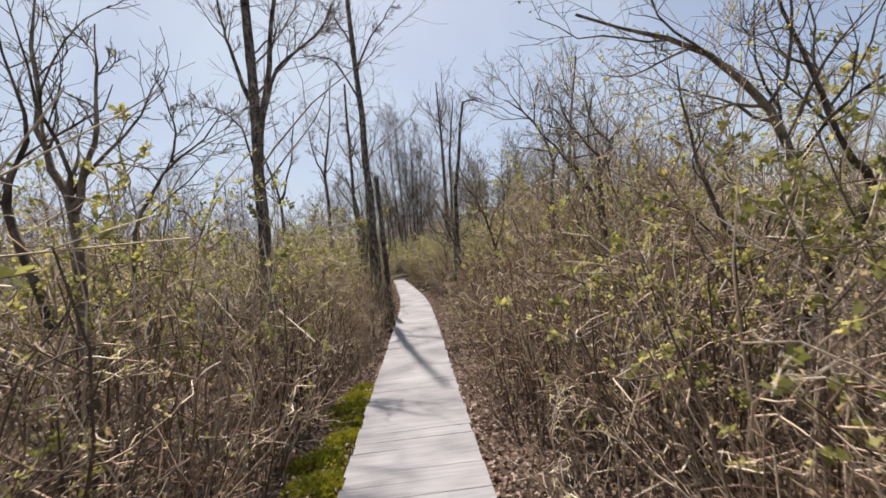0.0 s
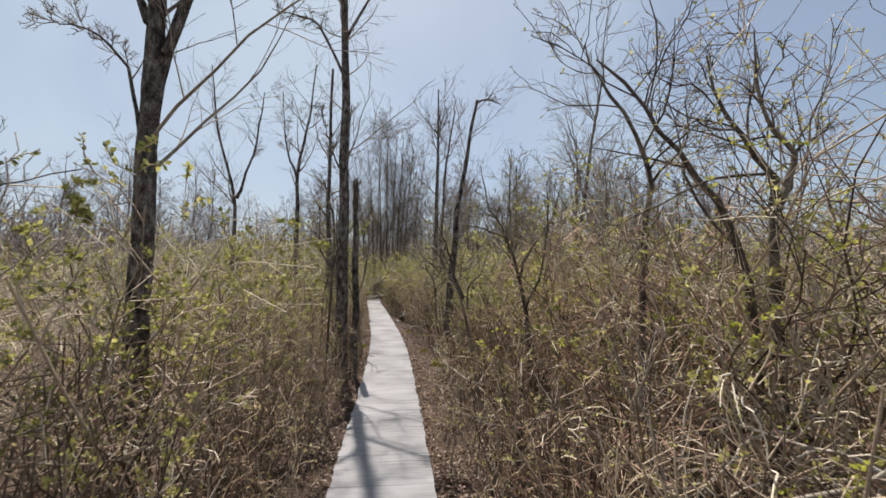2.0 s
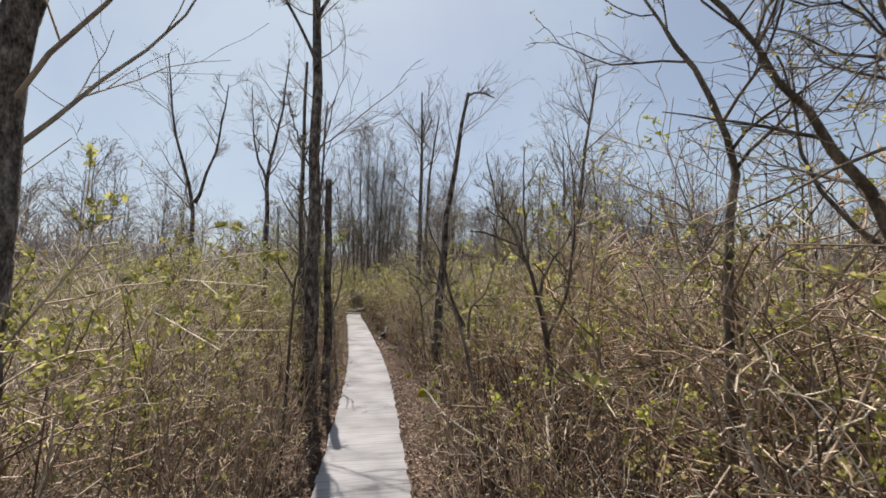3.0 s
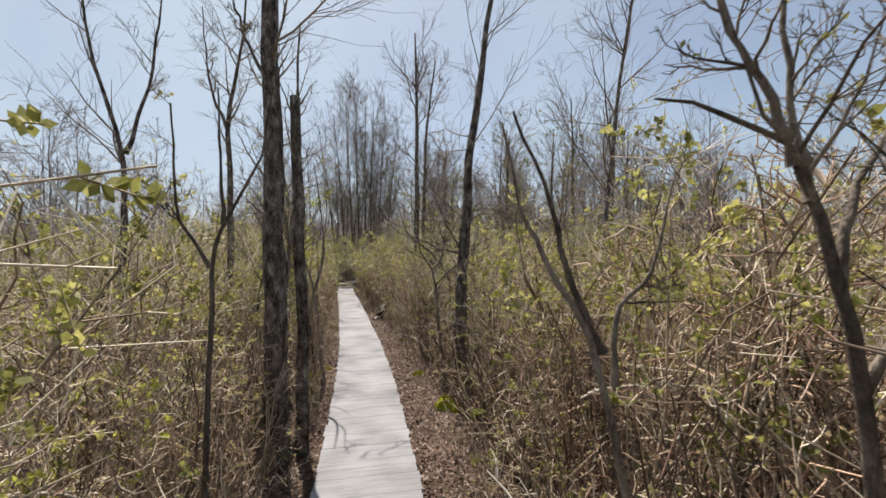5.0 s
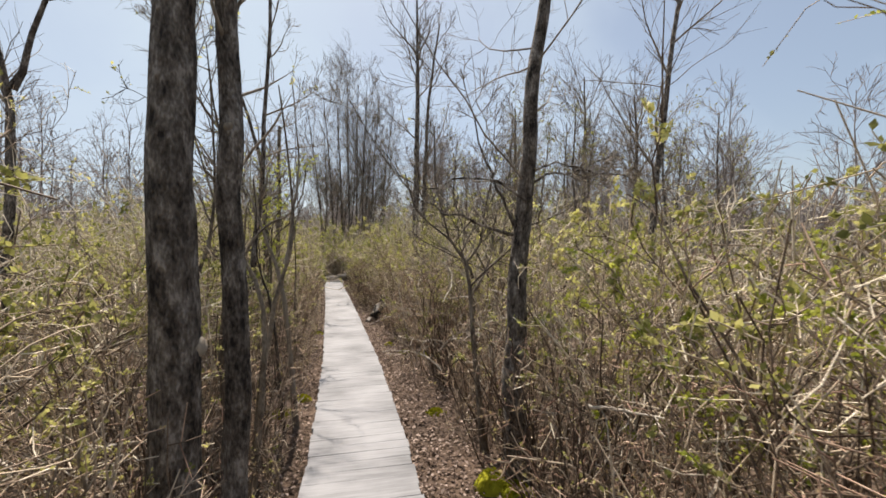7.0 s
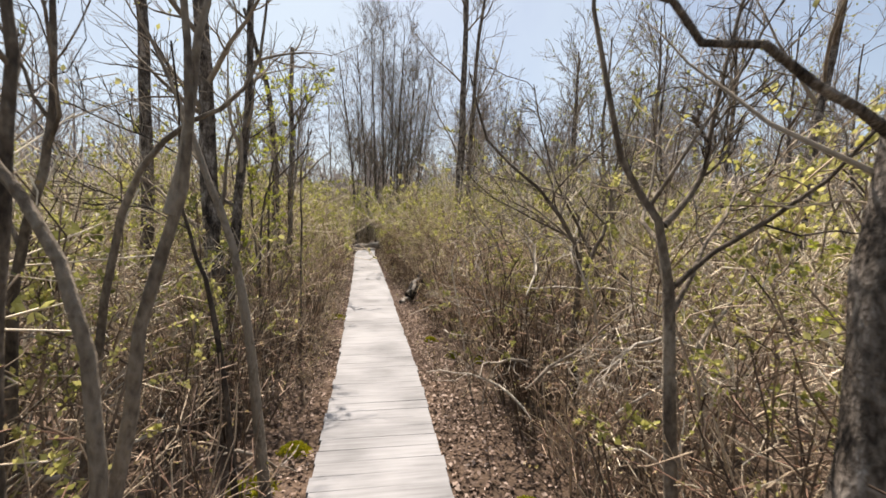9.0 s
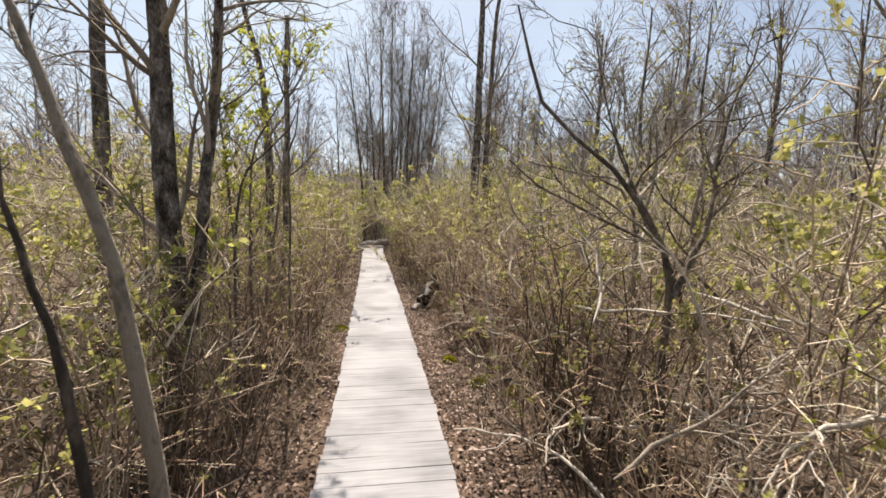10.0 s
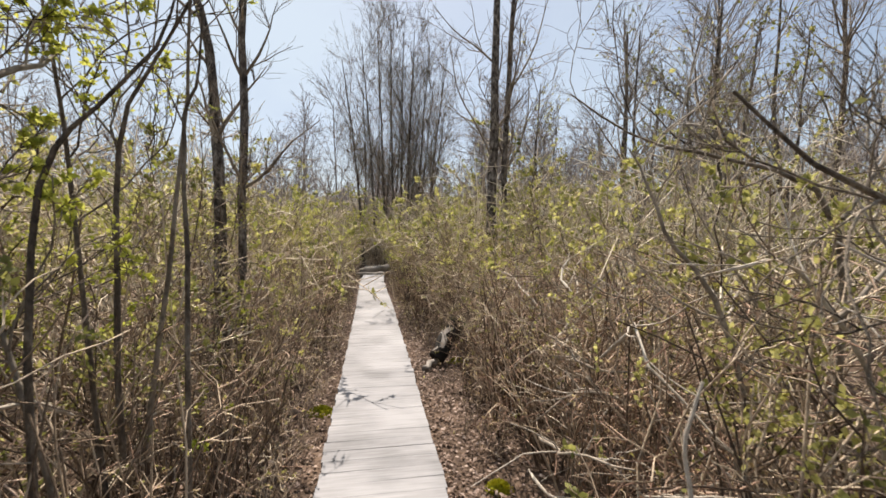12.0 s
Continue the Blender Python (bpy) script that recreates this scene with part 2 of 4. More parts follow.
def ground():
    near = np.concatenate([[-900, -300, -120, -60, -35], np.arange(-20, 20.1, 0.4), [35, 60, 120, 300, 900]])
    far = np.concatenate([[-900, -300, -120, -50, -25], np.arange(-10, 45.1, 0.4), [60, 90, 150, 350, 900]])
    V = np.array([(x, y, bumps(x, y) if abs(x) < 21 and -11 < y < 46 else GROUND) for y in far for x in near])
    w = len(near)
    F = np.array([(j * w + i, j * w + i + 1, j * w + w + i + 1, j * w + w + i) for j in range(len(far) - 1) for i in range(w - 1)])
    tagged(part("ground", mesh_of("ground", V, F), SOIL), "dark damp marsh ground under brown leaf mould", "ground", kind="structure")


ground()


# ---- trees ----
def trunk_line(points, n=9):
    """A smooth line of n points through a few heights of a trunk."""
    p = np.array(points, float)
    t = np.linspace(0, 1, len(p))
    q = np.linspace(0, 1, n)
    L = np.stack([np.interp(q, t, p[:, i]) for i in range(3)], 1)
    L[1:-1] = L[1:-1] * 0.6 + (L[:-2] + L[2:]) * 0.2
    return L


def tree(name, label, base, stems, limbs=14, seed=1, clear=0.4, sub=6, twigs=5, share=0.32, angle=42, leaves=0, leaf=LEAF, knots=0, group="", thick=0.5, tipr=0.003, bark=None, k=9, up=0.09, wild=0.13, limit=0.03, leaf_size=0.026):
    """A bare tree. stems: lists of ((x, y, z) relative to the base ...), foot radius, top radius."""
    rng = np.random.default_rng(seed)
    top = new(name)
    top.location = base
    limbP = []
    for pts, r0, r1 in stems:
        L = trunk_line(pts, 12)
        L[1:] += rng.normal(0, 0.012 if k > 8 else min(0.012, r0 * 0.3), L[1:].shape)
        R = np.linspace(r0, r1, 12)
        rings = 12
        if k > 8 and r0 > 0.06:
            rings = 64
        fine = np.linspace(0, 11, rings)
        Lf = np.stack([np.interp(fine, np.arange(12), L[:, c]) for c in range(3)], 1)
        Rf = np.interp(fine, np.arange(12), R) * (1 + 0.4 * np.exp(-fine * 2.2))
        V, F = tubes(Lf[None], Rf[None], k + 5 if rings > 12 else k)
        C = np.repeat(Lf, len(V) // rings, axis=0)
        out = V - C
        if rings > 12:
            # plates and furrows of the bark
            bulge = np.array([noise.noise((v[0] * 14 + seed, v[1] * 14, v[2] * 3.5)) * 0.11 + noise.noise((v[0] * 40, v[1] * 40 + seed, v[2] * 9)) * 0.07 for v in V])
            V = C + out * (1 + bulge)[:, None]
        else:
            V += rng.normal(0, r0 * 0.045, V.shape)
        trunk = part("trunk" if pts[0][2] < 0.9 else "limb", mesh_of("trunk", V, F), bark or BARK, top)
        if knots:
            for _ in range(knots):
                i = rng.integers(1, 8)
                a = rng.uniform(0, 6.28)
                d = np.array([math.cos(a), math.sin(a), 0.25])
                c = L[i] + d * R[i] * 0.75
                q = R[i] * rng.uniform(0.6, 1.2)
                part("knot", mesh_of("knot", *tubes(np.array([[c, c + d * q * 0.25, c + d * q * 0.36, c + d * q * 0.3]]), np.array([[q * 0.5, q * 0.36, q * 0.22, q * 0.03]]), 7)), BARK_DARK, trunk, "dark knot")
        limbP.append((L, R))
    Ls, Rs = np.stack([a for a, _ in limbP]), np.stack([b for _, b in limbP])
    foot = np.array(base)
    P1, R1 = offshoots(rng, Ls, np.minimum(Rs, limit / thick), limbs, clear, 0.99, angle, share, 7, wild, up, thick, tipr * 1.2)
    ok = ~in_the_way(P1 + foot).any(1)
    P1, R1 = P1[ok], R1[ok]
    P2, R2 = offshoots(rng, P1, R1, sub, 0.15, 1.0, 42, 0.58, 6, 0.02 + wild, 0.07, 0.55, tipr)
    own = np.repeat(np.arange(len(P1)), sub)
    ok = ~in_the_way(P2 + foot).any(1)
    P2, R2, own = P2[ok], R2[ok], own[ok]
    P3, R3 = offshoots(rng, P2, R2, twigs, 0.12, 1.0, 38, 0.62, 2 if tipr > 0.0045 else 4, 0.04 + wild, 0.06, 0.6, tipr * 0.6)
    ok = ~in_the_way(P3 + foot).any(1)
    P3, R3 = P3[ok], R3[ok]
    for i in range(len(P1)):
        part("limb", mesh_of("limb", *joined([tubes(P1[i:i + 1], R1[i:i + 1], 5), tubes(P2[own == i], R2[own == i], 3)] if (own == i).any() else [tubes(P1[i:i + 1], R1[i:i + 1], 5)])), bark or BARK_DARK, top)
    tagged(part("crown", mesh_of("crown", *tubes(P3, R3, 3)), bark or BARK_DARK, top, "fine bare twigs"), kind="stuff")
    if leaves:
        tagged(part("foliage", mesh_of("foliage", *leaf_faces(rng, P3, leaves, leaf_size)), leaf, top, "small new leaves"), kind="stuff")
    return tagged(top, label, "tree", group)


G = GROUND - 0.06
tree("tree", "tall grey-barked bare tree forking above the thicket", (-2.72, 6.62, G), [([(0, 0, 0), (0.0, 0, 2), (0.03, 0, 4.2), (0.0, 0, 7), (-0.2, 0.2, 12)], 0.11, 0.04), ([(0.02, 0, 3.3), (0.25, 0.1, 4.6), (0.42, 0.2, 6), (0.9, 0.4, 9)], 0.055, 0.015), ([(0.13, 0, 3.9), (0.37, 0, 4.64), (0.81, 0, 4.94), (1.25, 0, 5.3), (1.6, 0.1, 6.1)], 0.035, 0.006), ([(-0.03, 0, 4.2), (-0.27, 0, 5.05), (-0.39, 0, 5.5), (-0.5, 0.1, 7)], 0.035, 0.006), ([(-0.02, 0, 2.9), (-0.16, 0, 3.75), (-0.5, 0, 4.1), (-0.95, 0, 4.2)], 0.02, 0.004)], 11, 11, 0.3, share=0.22, angle=36, knots=4, up=0.12, limit=0.018)
tree("tree", "tall bare tree with pale cracked bark beside the boardwalk", (-1.66, 10.47, G), [([(0, 0, 0), (0.02, 0, 2), (0.0, 0.1, 4.5), (-0.15, 0.4, 8), (-0.2, 0.5, 12.5)], 0.122, 0.035), ([(-0.04, 0.2, 6.4), (0.3, 0.2, 7.1), (0.78, 0.2, 7.64), (1.16, 0.2, 8.2)], 0.03, 0.005), ([(0.0, 0.1, 5.5), (-0.5, 0.1, 6.6), (-1.0, 0.1, 6.8), (-1.4, 0.1, 6.85)], 0.028, 0.005), ([(-0.06, 0.2, 6.9), (-0.5, 0.2, 7.8), (-0.9, 0.2, 8.3)], 0.028, 0.005), ([(0, 0, 3.7), (-0.31, 0, 4.4), (-0.45, 0, 5.0)], 0.018, 0.004)], 16, 12, 0.3, share=0.14, angle=52, knots=6, up=0.05, limit=0.013)
tree("tree", "slim dead snag with broken top against a larger trunk", (-1.45, 10.62, G), [([(0, 0, 0), (0.03, 0, 1.5), (0.0, 0, 2.6), (-0.02, 0, 3.65)], 0.064, 0.05)], 4, 13, 0.5, share=0.2, angle=35, knots=5, sub=3, twigs=2, limit=0.012)
tree("tree", "leaning dark bare tree with mossy foot", (0.35, 11.73, G), [([(0, 0, 0), (0.03, -0.02, 1.5), (0.2, -0.02, 3.4), (0.62, 0.2, 5.8)], 0.1, 0.03), ([(0.6, 0.2, 5.72), (0.85, 0.2, 5.85), (1.15, 0.2, 5.7)], 0.026, 0.012),
    ([(0.0, 0, 2.03), (-0.3, -0.12, 2.11), (-0.53, -0.13, 2.17), (-0.72, -0.13, 2.28), (-0.86, -0.13, 2.42), (-1.05, -0.1, 2.6), (-1.3, 0, 3.1)], 0.012, 0.003), ([(0.1, -0.05, 2.3), (-0.22, -0.23, 2.45), (-0.46, -0.23, 2.45), (-0.69, -0.23, 2.35), (-0.85, -0.2, 2.42), (-1.1, -0.1, 2.75)], 0.01, 0.003), ([(0.02, 0, 2.1), (-0.13, -0.13, 2.38), (-0.26, -0.1, 2.6), (-0.4, 0.1, 3.4)], 0.014, 0.004),
    ([(0.13, 0, 2.42), (0.32, 0, 2.54), (0.65, 0, 2.58), (1.1, 0.1, 2.8)], 0.012, 0.003), ([(0.12, 0, 2.5), (0.36, 0, 2.64), (0.66, -0.1, 2.52), (1.0, -0.1, 2.5)], 0.01, 0.003)], 12, 14, 0.4, share=0.3, angle=56, knots=4, up=0.05, limit=0.009, tipr=0.002)
tree("tree", "slender bare tree with a crooked open crown", (-4.15, 16.2, G), [([(0, 0, 0), (0.05, 0, 3), (-0.05, 0, 5.3), (0.3, 0, 6.5), (0.5, 0, 8.6)], 0.085, 0.015), ([(0, 0, 4.9), (-0.4, 0, 5.9), (-0.6, 0.2, 7.8)], 0.04, 0.01)], 12, 15, 0.35, share=0.22, angle=48)
tree("tree", "slim forked bare tree standing back in the marsh", (-5.2, 14.2, G), [([(0, 0, 0), (0.0, 0, 2.5), (0.05, 0, 4.0), (-0.5, 0, 5.6), (-0.7, 0, 7.5)], 0.07, 0.012), ([(0.05, 0, 3.9), (0.5, 0, 5.2), (0.7, 0, 6.8)], 0.04, 0.012)], 8, 23, 0.4, share=0.25, angle=40)
tree("tree", "double-stemmed bare tree among leafing shrubs", (-2.83, 15.13, G), [([(0, 0, 0), (-0.05, 0, 2), (-0.1, 0, 4), (-0.1, 0.1, 8)], 0.105, 0.035), ([(0.05, 0.1, 0.9), (0.2, 0.15, 2.2), (0.31, 0.2, 4), (0.45, 0.3, 7)], 0.055, 0.02)], 14, 16, 0.25, share=0.22, angle=48, knots=6)
tree("tree", "thin bare tree with a broken forked top", (-3.4, 18.7, G), [([(0, 0, 0), (0.02, 0, 2.5), (-0.1, 0, 4.0), (-0.5, 0, 5.4)], 0.075, 0.03), ([(0.22, -0.1, 0), (0.3, -0.1, 2.5), (0.33, -0.1, 4.75)], 0.05, 0.035)], 9, 17, 0.35, share=0.22, angle=40)
tree("tree", "tall double-trunked grey tree behind the thicket", (0.45, 24.3, G), [([(0, 0, 0), (0.0, 0, 4), (0.12, 0, 8), (0.1, 0, 11.5)], 0.15, 0.03), ([(0.35, 0.1, 0), (0.3, 0.1, 4), (0.55, 0.1, 8), (1.0, 0.3, 10.5)], 0.09, 0.03)], 16, 18, 0.25, share=0.22, angle=38, tipr=0.006)
tree("tree", "bare tree with a wide branching crown in the marsh", (5.35, 28, G), [([(0, 0, 0), (0.0, 0, 4), (0.1, 0, 6), (0.1, 0, 8.5)], 0.13, 0.03)], 20, 19, 0.3, share=0.35, angle=40, tipr=0.007)
tree("tree", "bare tree with a wide branching crown in the marsh", (9.8, 30, G), [([(0, 0, 0), (0.0, 0, 4), (0.1, 0, 7.5), (0.1, 0, 11)], 0.13, 0.03)], 20, 20, 0.36, share=0.35, angle=35, tipr=0.007)
tree("tree", "bare tree with a wide branching crown in the marsh", (9.2, 24.5, G), [([(0, 0, 0), (0.0, 0, 3), (0.3, 0, 6), (0.1, 0, 8)], 0.11, 0.03)], 18, 21, 0.36, share=0.35, angle=38, tipr=0.006)
tree("tree", "thin dark leaning tree behind the leafing thicket", (4.95, 17, G), [([(0, 0, 0), (0.2, 0, 3.2), (0.6, 0, 6.0), (1.1, 0, 9)], 0.09, 0.03)], 13, 22, 0.36, share=0.32, angle=42, tipr=0.005)
for i, (x, y, h) in enumerate([(3.4, 20.5, 6.0), (5.6, 22.0, 6.8), (7.6, 20.2, 6.2), (4.3, 25.0, 7.2), (7.2, 26.4, 7.5), (2.6, 28.5, 7.0), (10.5, 21.5, 6.5)]):
    tree("tree", "small fine-twigged marsh tree just coming into leaf", (x, y, G), [([(0, 0, 0), (0.1, 0, h * 0.35), (-0.05, 0, h * 0.65), (0.15, 0.1, h)], 0.07, 0.015), ([(0.05, 0, h * 0.25), (0.5, 0.1, h * 0.5), (0.8, 0.2, h * 0.85)], 0.045, 0.012)], 13, 80 + i, 0.25, share=0.32, angle=38, tipr=0.005, sub=7, twigs=4, leaves=500, leaf_size=0.06, group="small marsh trees")
for i, (x, y, h) in enumerate([(-4.7, 38.0, 11.5), (-4.1, 38.6, 12.5), (-3.6, 38.9, 13.5), (-3.1, 38.2, 13.5), (-2.7, 39.0, 13.5), (-2.3, 37.8, 13), (-1.8, 38.3, 12.5), (-1.2, 38.8, 12)]):
    u = (x + 3) * 0.45
    tree("tree", "slim bare tree in a dense upright clump at the path's end", (x, y, G), [([(0, 0, 0), (0.25 * u, 0, h * 0.3), (0.75 * u, 0, h * 0.65), (1.5 * u, 0, h)], 0.085, 0.02), ([(0.1 * u, 0, h * 0.15), (0.3 * u + 0.35, 0.1, h * 0.45), (0.8 * u + 0.6, 0.2, h * 0.85)], 0.05, 0.015)], 16, 40 + i, 0.24, share=0.34, angle=24, tipr=0.006, sub=7, twigs=5, up=0.1, group="clump of trees at the path's end")


# ---- shrubs ----
REACH = {}


def shrub(name, label, seed, h, spread, stems, branches, twigs, leaves, leaf=LEAF, size=0.028, thick=0.008, n=6, lean=0.35, share=0.34, mats=(None, None), tip=0.0026, z0=0.5, group="", buds=0, wild=0.26, fine=4, massed=False):
    """A bare or leafing shrub of many stems, its foot at the origin."""
    rng = np.random.default_rng(seed)
    top = new(name)
    a = rng.uniform(0, 2 * np.pi, stems)
    out = np.stack([np.cos(a), np.sin(a), np.zeros(stems)], 1)
    start = out * (rng.uniform(0.1, 1, stems) * 0.3 * spread)[:, None]
    start[:, 2] = -0.1
    way = np.array([0, 0, 1.0]) + out * rng.uniform(0, lean * 2.6, (stems, 1))
    P, R = grown(rng, start, way, h * rng.uniform(0.65, 1.12, stems), thick * rng.uniform(0.6, 1.5, stems), np.full(stems, tip * 1.5), n, wild, 0.07)
    P1, R1 = offshoots(rng, P, R, branches, 0.18, 1.0, 48, share, 3 if massed else 5, 0.3, 0.03, 0.66, tip * 1.25)
    P2, R2 = offshoots(rng, P1, R1, twigs, 0.1, 1.0, 55, 0.5, fine, 0.42, 0.02, 0.75, tip)
    if massed:
        tagged(part("stem_mass", mesh_of("stem_mass", *joined([tubes(P, R, 3), tubes(P1, R1, 3)])), mats[0] or STEM, top, "thin upright stems"), kind="stuff")
    for i in range(0 if massed else stems):
        j = slice(i * branches, (i + 1) * branches)
        part("stem", mesh_of("stem", *joined([tubes(P[i:i + 1], R[i:i + 1], 4), tubes(P1[j], R1[j], 3)])), mats[0] or STEM, top)
    tagged(part("twig_mass", mesh_of("twig_mass", *tubes(P2, R2, 3)), mats[1] or TWIG, top, "fine bare twigs"), kind="stuff")
    if leaves:
        tagged(part("foliage", mesh_of("foliage", *leaf_faces(rng, P2, leaves, size, 0.2, z0 * h)), leaf, top, "small new leaves"), kind="stuff")
    if buds:
        tagged(part("bud_mass", mesh_of("bud_mass", *leaf_faces(rng, P2, buds, 0.02, 0.2)), BUD, top, "dry brown buds and leaf remains"), kind="stuff")
    REACH[top.name] = np.concatenate([P.reshape(-1, 3), P1.reshape(-1, 3), P2.reshape(-1, 3)])
    return tagged(top, label, "shrub", group)


def placed(ob, x, y, s=1.0, turn=0.0, tall=1.0, tilt=(0, 0), copy=True):
    """Sets a shrub (or a copy) at a place; it is turned, or moved away from the boards, until the way is open."""
    best, pts = None, REACH[ob.name]
    side = 1 if x > mid_x(y) else -1
    for i in range(30):
        px = x + side * 0.05 * max(0, i - 5)
        m = Matrix.Translation((px, y, bumps(px, y))) @ pose(0, 0, 0, tilt[0], tilt[1], turn + 47 * i) @ Matrix.Diagonal((s, s, s * tall, 1))
        a = np.array(m)
        bad = int(in_the_way(pts @ a[:3, :3].T + a[:3, 3]).sum())
        if best is None or bad < best[0]:
            best = (bad, m)
        if not bad:
            break
    m = best[1]
    if not copy:
        ob.matrix_basis = m
        return ob
    c = copy_thing(ob, m)
    c.matrix_basis = m
    return c


STRIP_Y = [0.0, 5.0, 8.0, 10.5, 14.0, 15.2, 16.3, 20.8, 21.8]
STRIP_EAST = [0.38, 0.34, 0.36, 0.7, 0.75, 0.42, 0.55, 0.6, 0.25]
STRIP_WEST = [0.3, 0.22, 0.15, 0.15, 0.42, 0.3, 0.12, 0.12, 0.1]


def strip(y, side):
    """Width of the bare strip of leaf litter beside the boards."""
    return float(np.interp(y, STRIP_Y, STRIP_EAST if side > 0 else STRIP_WEST))


MOSS_SPOTS = [(-1.86, 13.45, 0.14), (-1.72, 13.9, 0.1), (-0.12, 13.2, 0.1), (-2.2, 18.2, 0.13), (-0.62, 16.85, 0.09), (-0.7, 19.9, 0.12), (0.0, 15.9, 0.1), (-0.35, 16.1, 0.09)]


def on_moss(x, y):
    """Whether a place is too near a moss cushion for a shrub."""
    return any(math.hypot(x - a, y - b) < 0.42 for a, b, _ in MOSS_SPOTS + [(0.13, 11.62, 0), (0.1, 11.2, 0), (0.05, 10.8, 0)])


DENSE = "dense brown twiggy marsh shrub, nearly leafless, beside the boardwalk"
GREEN = "twiggy marsh shrub with small new yellow-green leaves"
bare = [shrub("shrub", DENSE, 100 + i, 1.8, 0.9, 10, 7, 3, 420, LEAF, 0.024, buds=330, fine=4, z0=0.4, group="thicket beside the boardwalk") for i in range(6)]
leafy = [shrub("shrub", GREEN, 120 + i, 1.95, 1.0, 9, 7, 3, 1500, LEAF, 0.03, z0=0.38, buds=150, fine=3, group="thicket beside the boardwalk") for i in range(6)]
light = [shrub("shrub", GREEN, 140 + i, 2.15, 1.3, 9, 6, 3, 1600, LEAF, 0.036, tip=0.0032, z0=0.45, fine=3, group="thicket beside the boardwalk") for i in range(4)]
used = set()


def put(ob, *args, **kw):
    first = ob.name not in used
    used.add(ob.name)
    return placed(ob, *args, copy=not first, **kw)


rng = random.Random(5)
for side in (-1, 1):
    for row, (off, step, s0, s1) in enumerate([(0.4, 0.78, 0.66, 0.9), (1.2, 1.0, 0.9, 1.12), (2.2, 1.25, 0.95, 1.22)]):
        y = -1.6 + 0.3 * row
        while y < 36:
            x = mid_x(y) + side * (WIDE / 2 + (strip(y, side) + 0.2 if row == 0 else off + max(0.0, strip(y, side) - 0.3)) + rng.uniform(-0.1, 0.2))
            s = rng.uniform(s0, s1) * (1.0 + (0.28 if row else 0.12) * min(1.0, max(0.0, (y - 18) / 6)))
            kinds = (bare * 2 + leafy) if row == 0 else ((bare + leafy * 2) if row == 1 else light)
            if y > 20:
                kinds = leafy + bare if row < 2 else light
            if row == 0 and (side > 0 and 19.2 < y < 20.4 or on_moss(x, y)):
                y += 0.5      # open ground round the fallen log
                continue
            put(rng.choice(kinds), x, y, s, rng.uniform(0, 360), rng.uniform(0.92, 1.15), (rng.uniform(-5, 5), side * rng.uniform(0, 8) if row == 0 else rng.uniform(-4, 4)))
            y += step * rng.uniform(0.75, 1.25)

# low twiggy growth along the boards
RED = material("reddish_twig", [(0.2, 0.115, 0.082), (0.41, 0.265, 0.19), (0.62, 0.45, 0.34)], 0.75, 8, 60, 0, 0.6)
ruddy = [shrub("shrub", "leafless shrub with fine reddish-brown twigs", 180 + i, 1.8, 0.9, 12, 7, 5, 60, LEAF, 0.024, mats=(STEM, RED), buds=300, fine=3, group="reddish shrubs") for i in range(2)]
for x, y, s in [(0.0, 16.6, 0.9), (0.1, 17.4, 0.9), (0.0, 18.1, 0.85), (-0.05, 18.9, 0.8), (0.5, 18.2, 1.0), (-0.1, 20.3, 0.8), (0.4, 19.4, 0.95), (0.1, 15.9, 0.9), (0.95, 6.1, 1.3), (1.3, 7.5, 1.5), (1.2, 8.8, 1.45), (1.9, 6.7, 1.6), (1.05, 9.7, 1.2), (2.0, 8.3, 1.6), (0.9, 4.9, 1.1), (1.6, 4.2, 1.3)]:
    put(rng.choice(ruddy), x, y, s, rng.uniform(0, 360))
low = [shrub("low_shrub", "low leafless twiggy growth at the boardwalk's edge", 160 + i, 0.75, 0.5, 7, 4, 3, 60, LEAF, 0.022, 0.005, 5, 0.4, 0.4, tip=0.002, buds=60, fine=3, massed=True, group="low growth along the boards") for i in range(5)]
for side in (-1, 1):
    y = 0.6 if side > 0 else 5.2
    while y < 30:
        x = mid_x(y) + side * (WIDE / 2 + max(0.14, strip(y, side) * rng.uniform(0.5, 1.1)))
        if side > 0 and 18.8 < y < 20.2 or on_moss(x, y):
            y += 0.5
            continue
        put(rng.choice(low), x, y, rng.uniform(0.6, 1.05), rng.uniform(0, 360), 1.0, (0, side * 6))
        y += rng.uniform(0.32, 0.6) * (1.0 if side < 0 else 1.4)

broom = [shrub("shrub", "dense broom of thin upright dark brown stems beside the boards", 190 + i, 1.45, 1.1, 26, 3, 2, 90, LEAF, 0.022, 0.0075, 6, 0.2, 0.3, mats=(STEM, RED), tip=0.0024, z0=0.5, buds=120, wild=0.16, fine=2, massed=True, group="brooms of upright stems") for i in range(3)]
for side in (-1, 1):
    y = 1.2
    while y < 27:
        x = mid_x(y) + side * (WIDE / 2 + strip(y, side) + rng.uniform(0.2, 0.45))
        if not on_moss(x, y) and not (side > 0 and 19.2 < y < 20.4):
            put(rng.choice(broom), x, y, rng.uniform(0.8, 1.1), rng.uniform(0, 360), 1.0, (0, side * rng.uniform(-2, 6)))
        y += rng.uniform(0.55, 0.85)

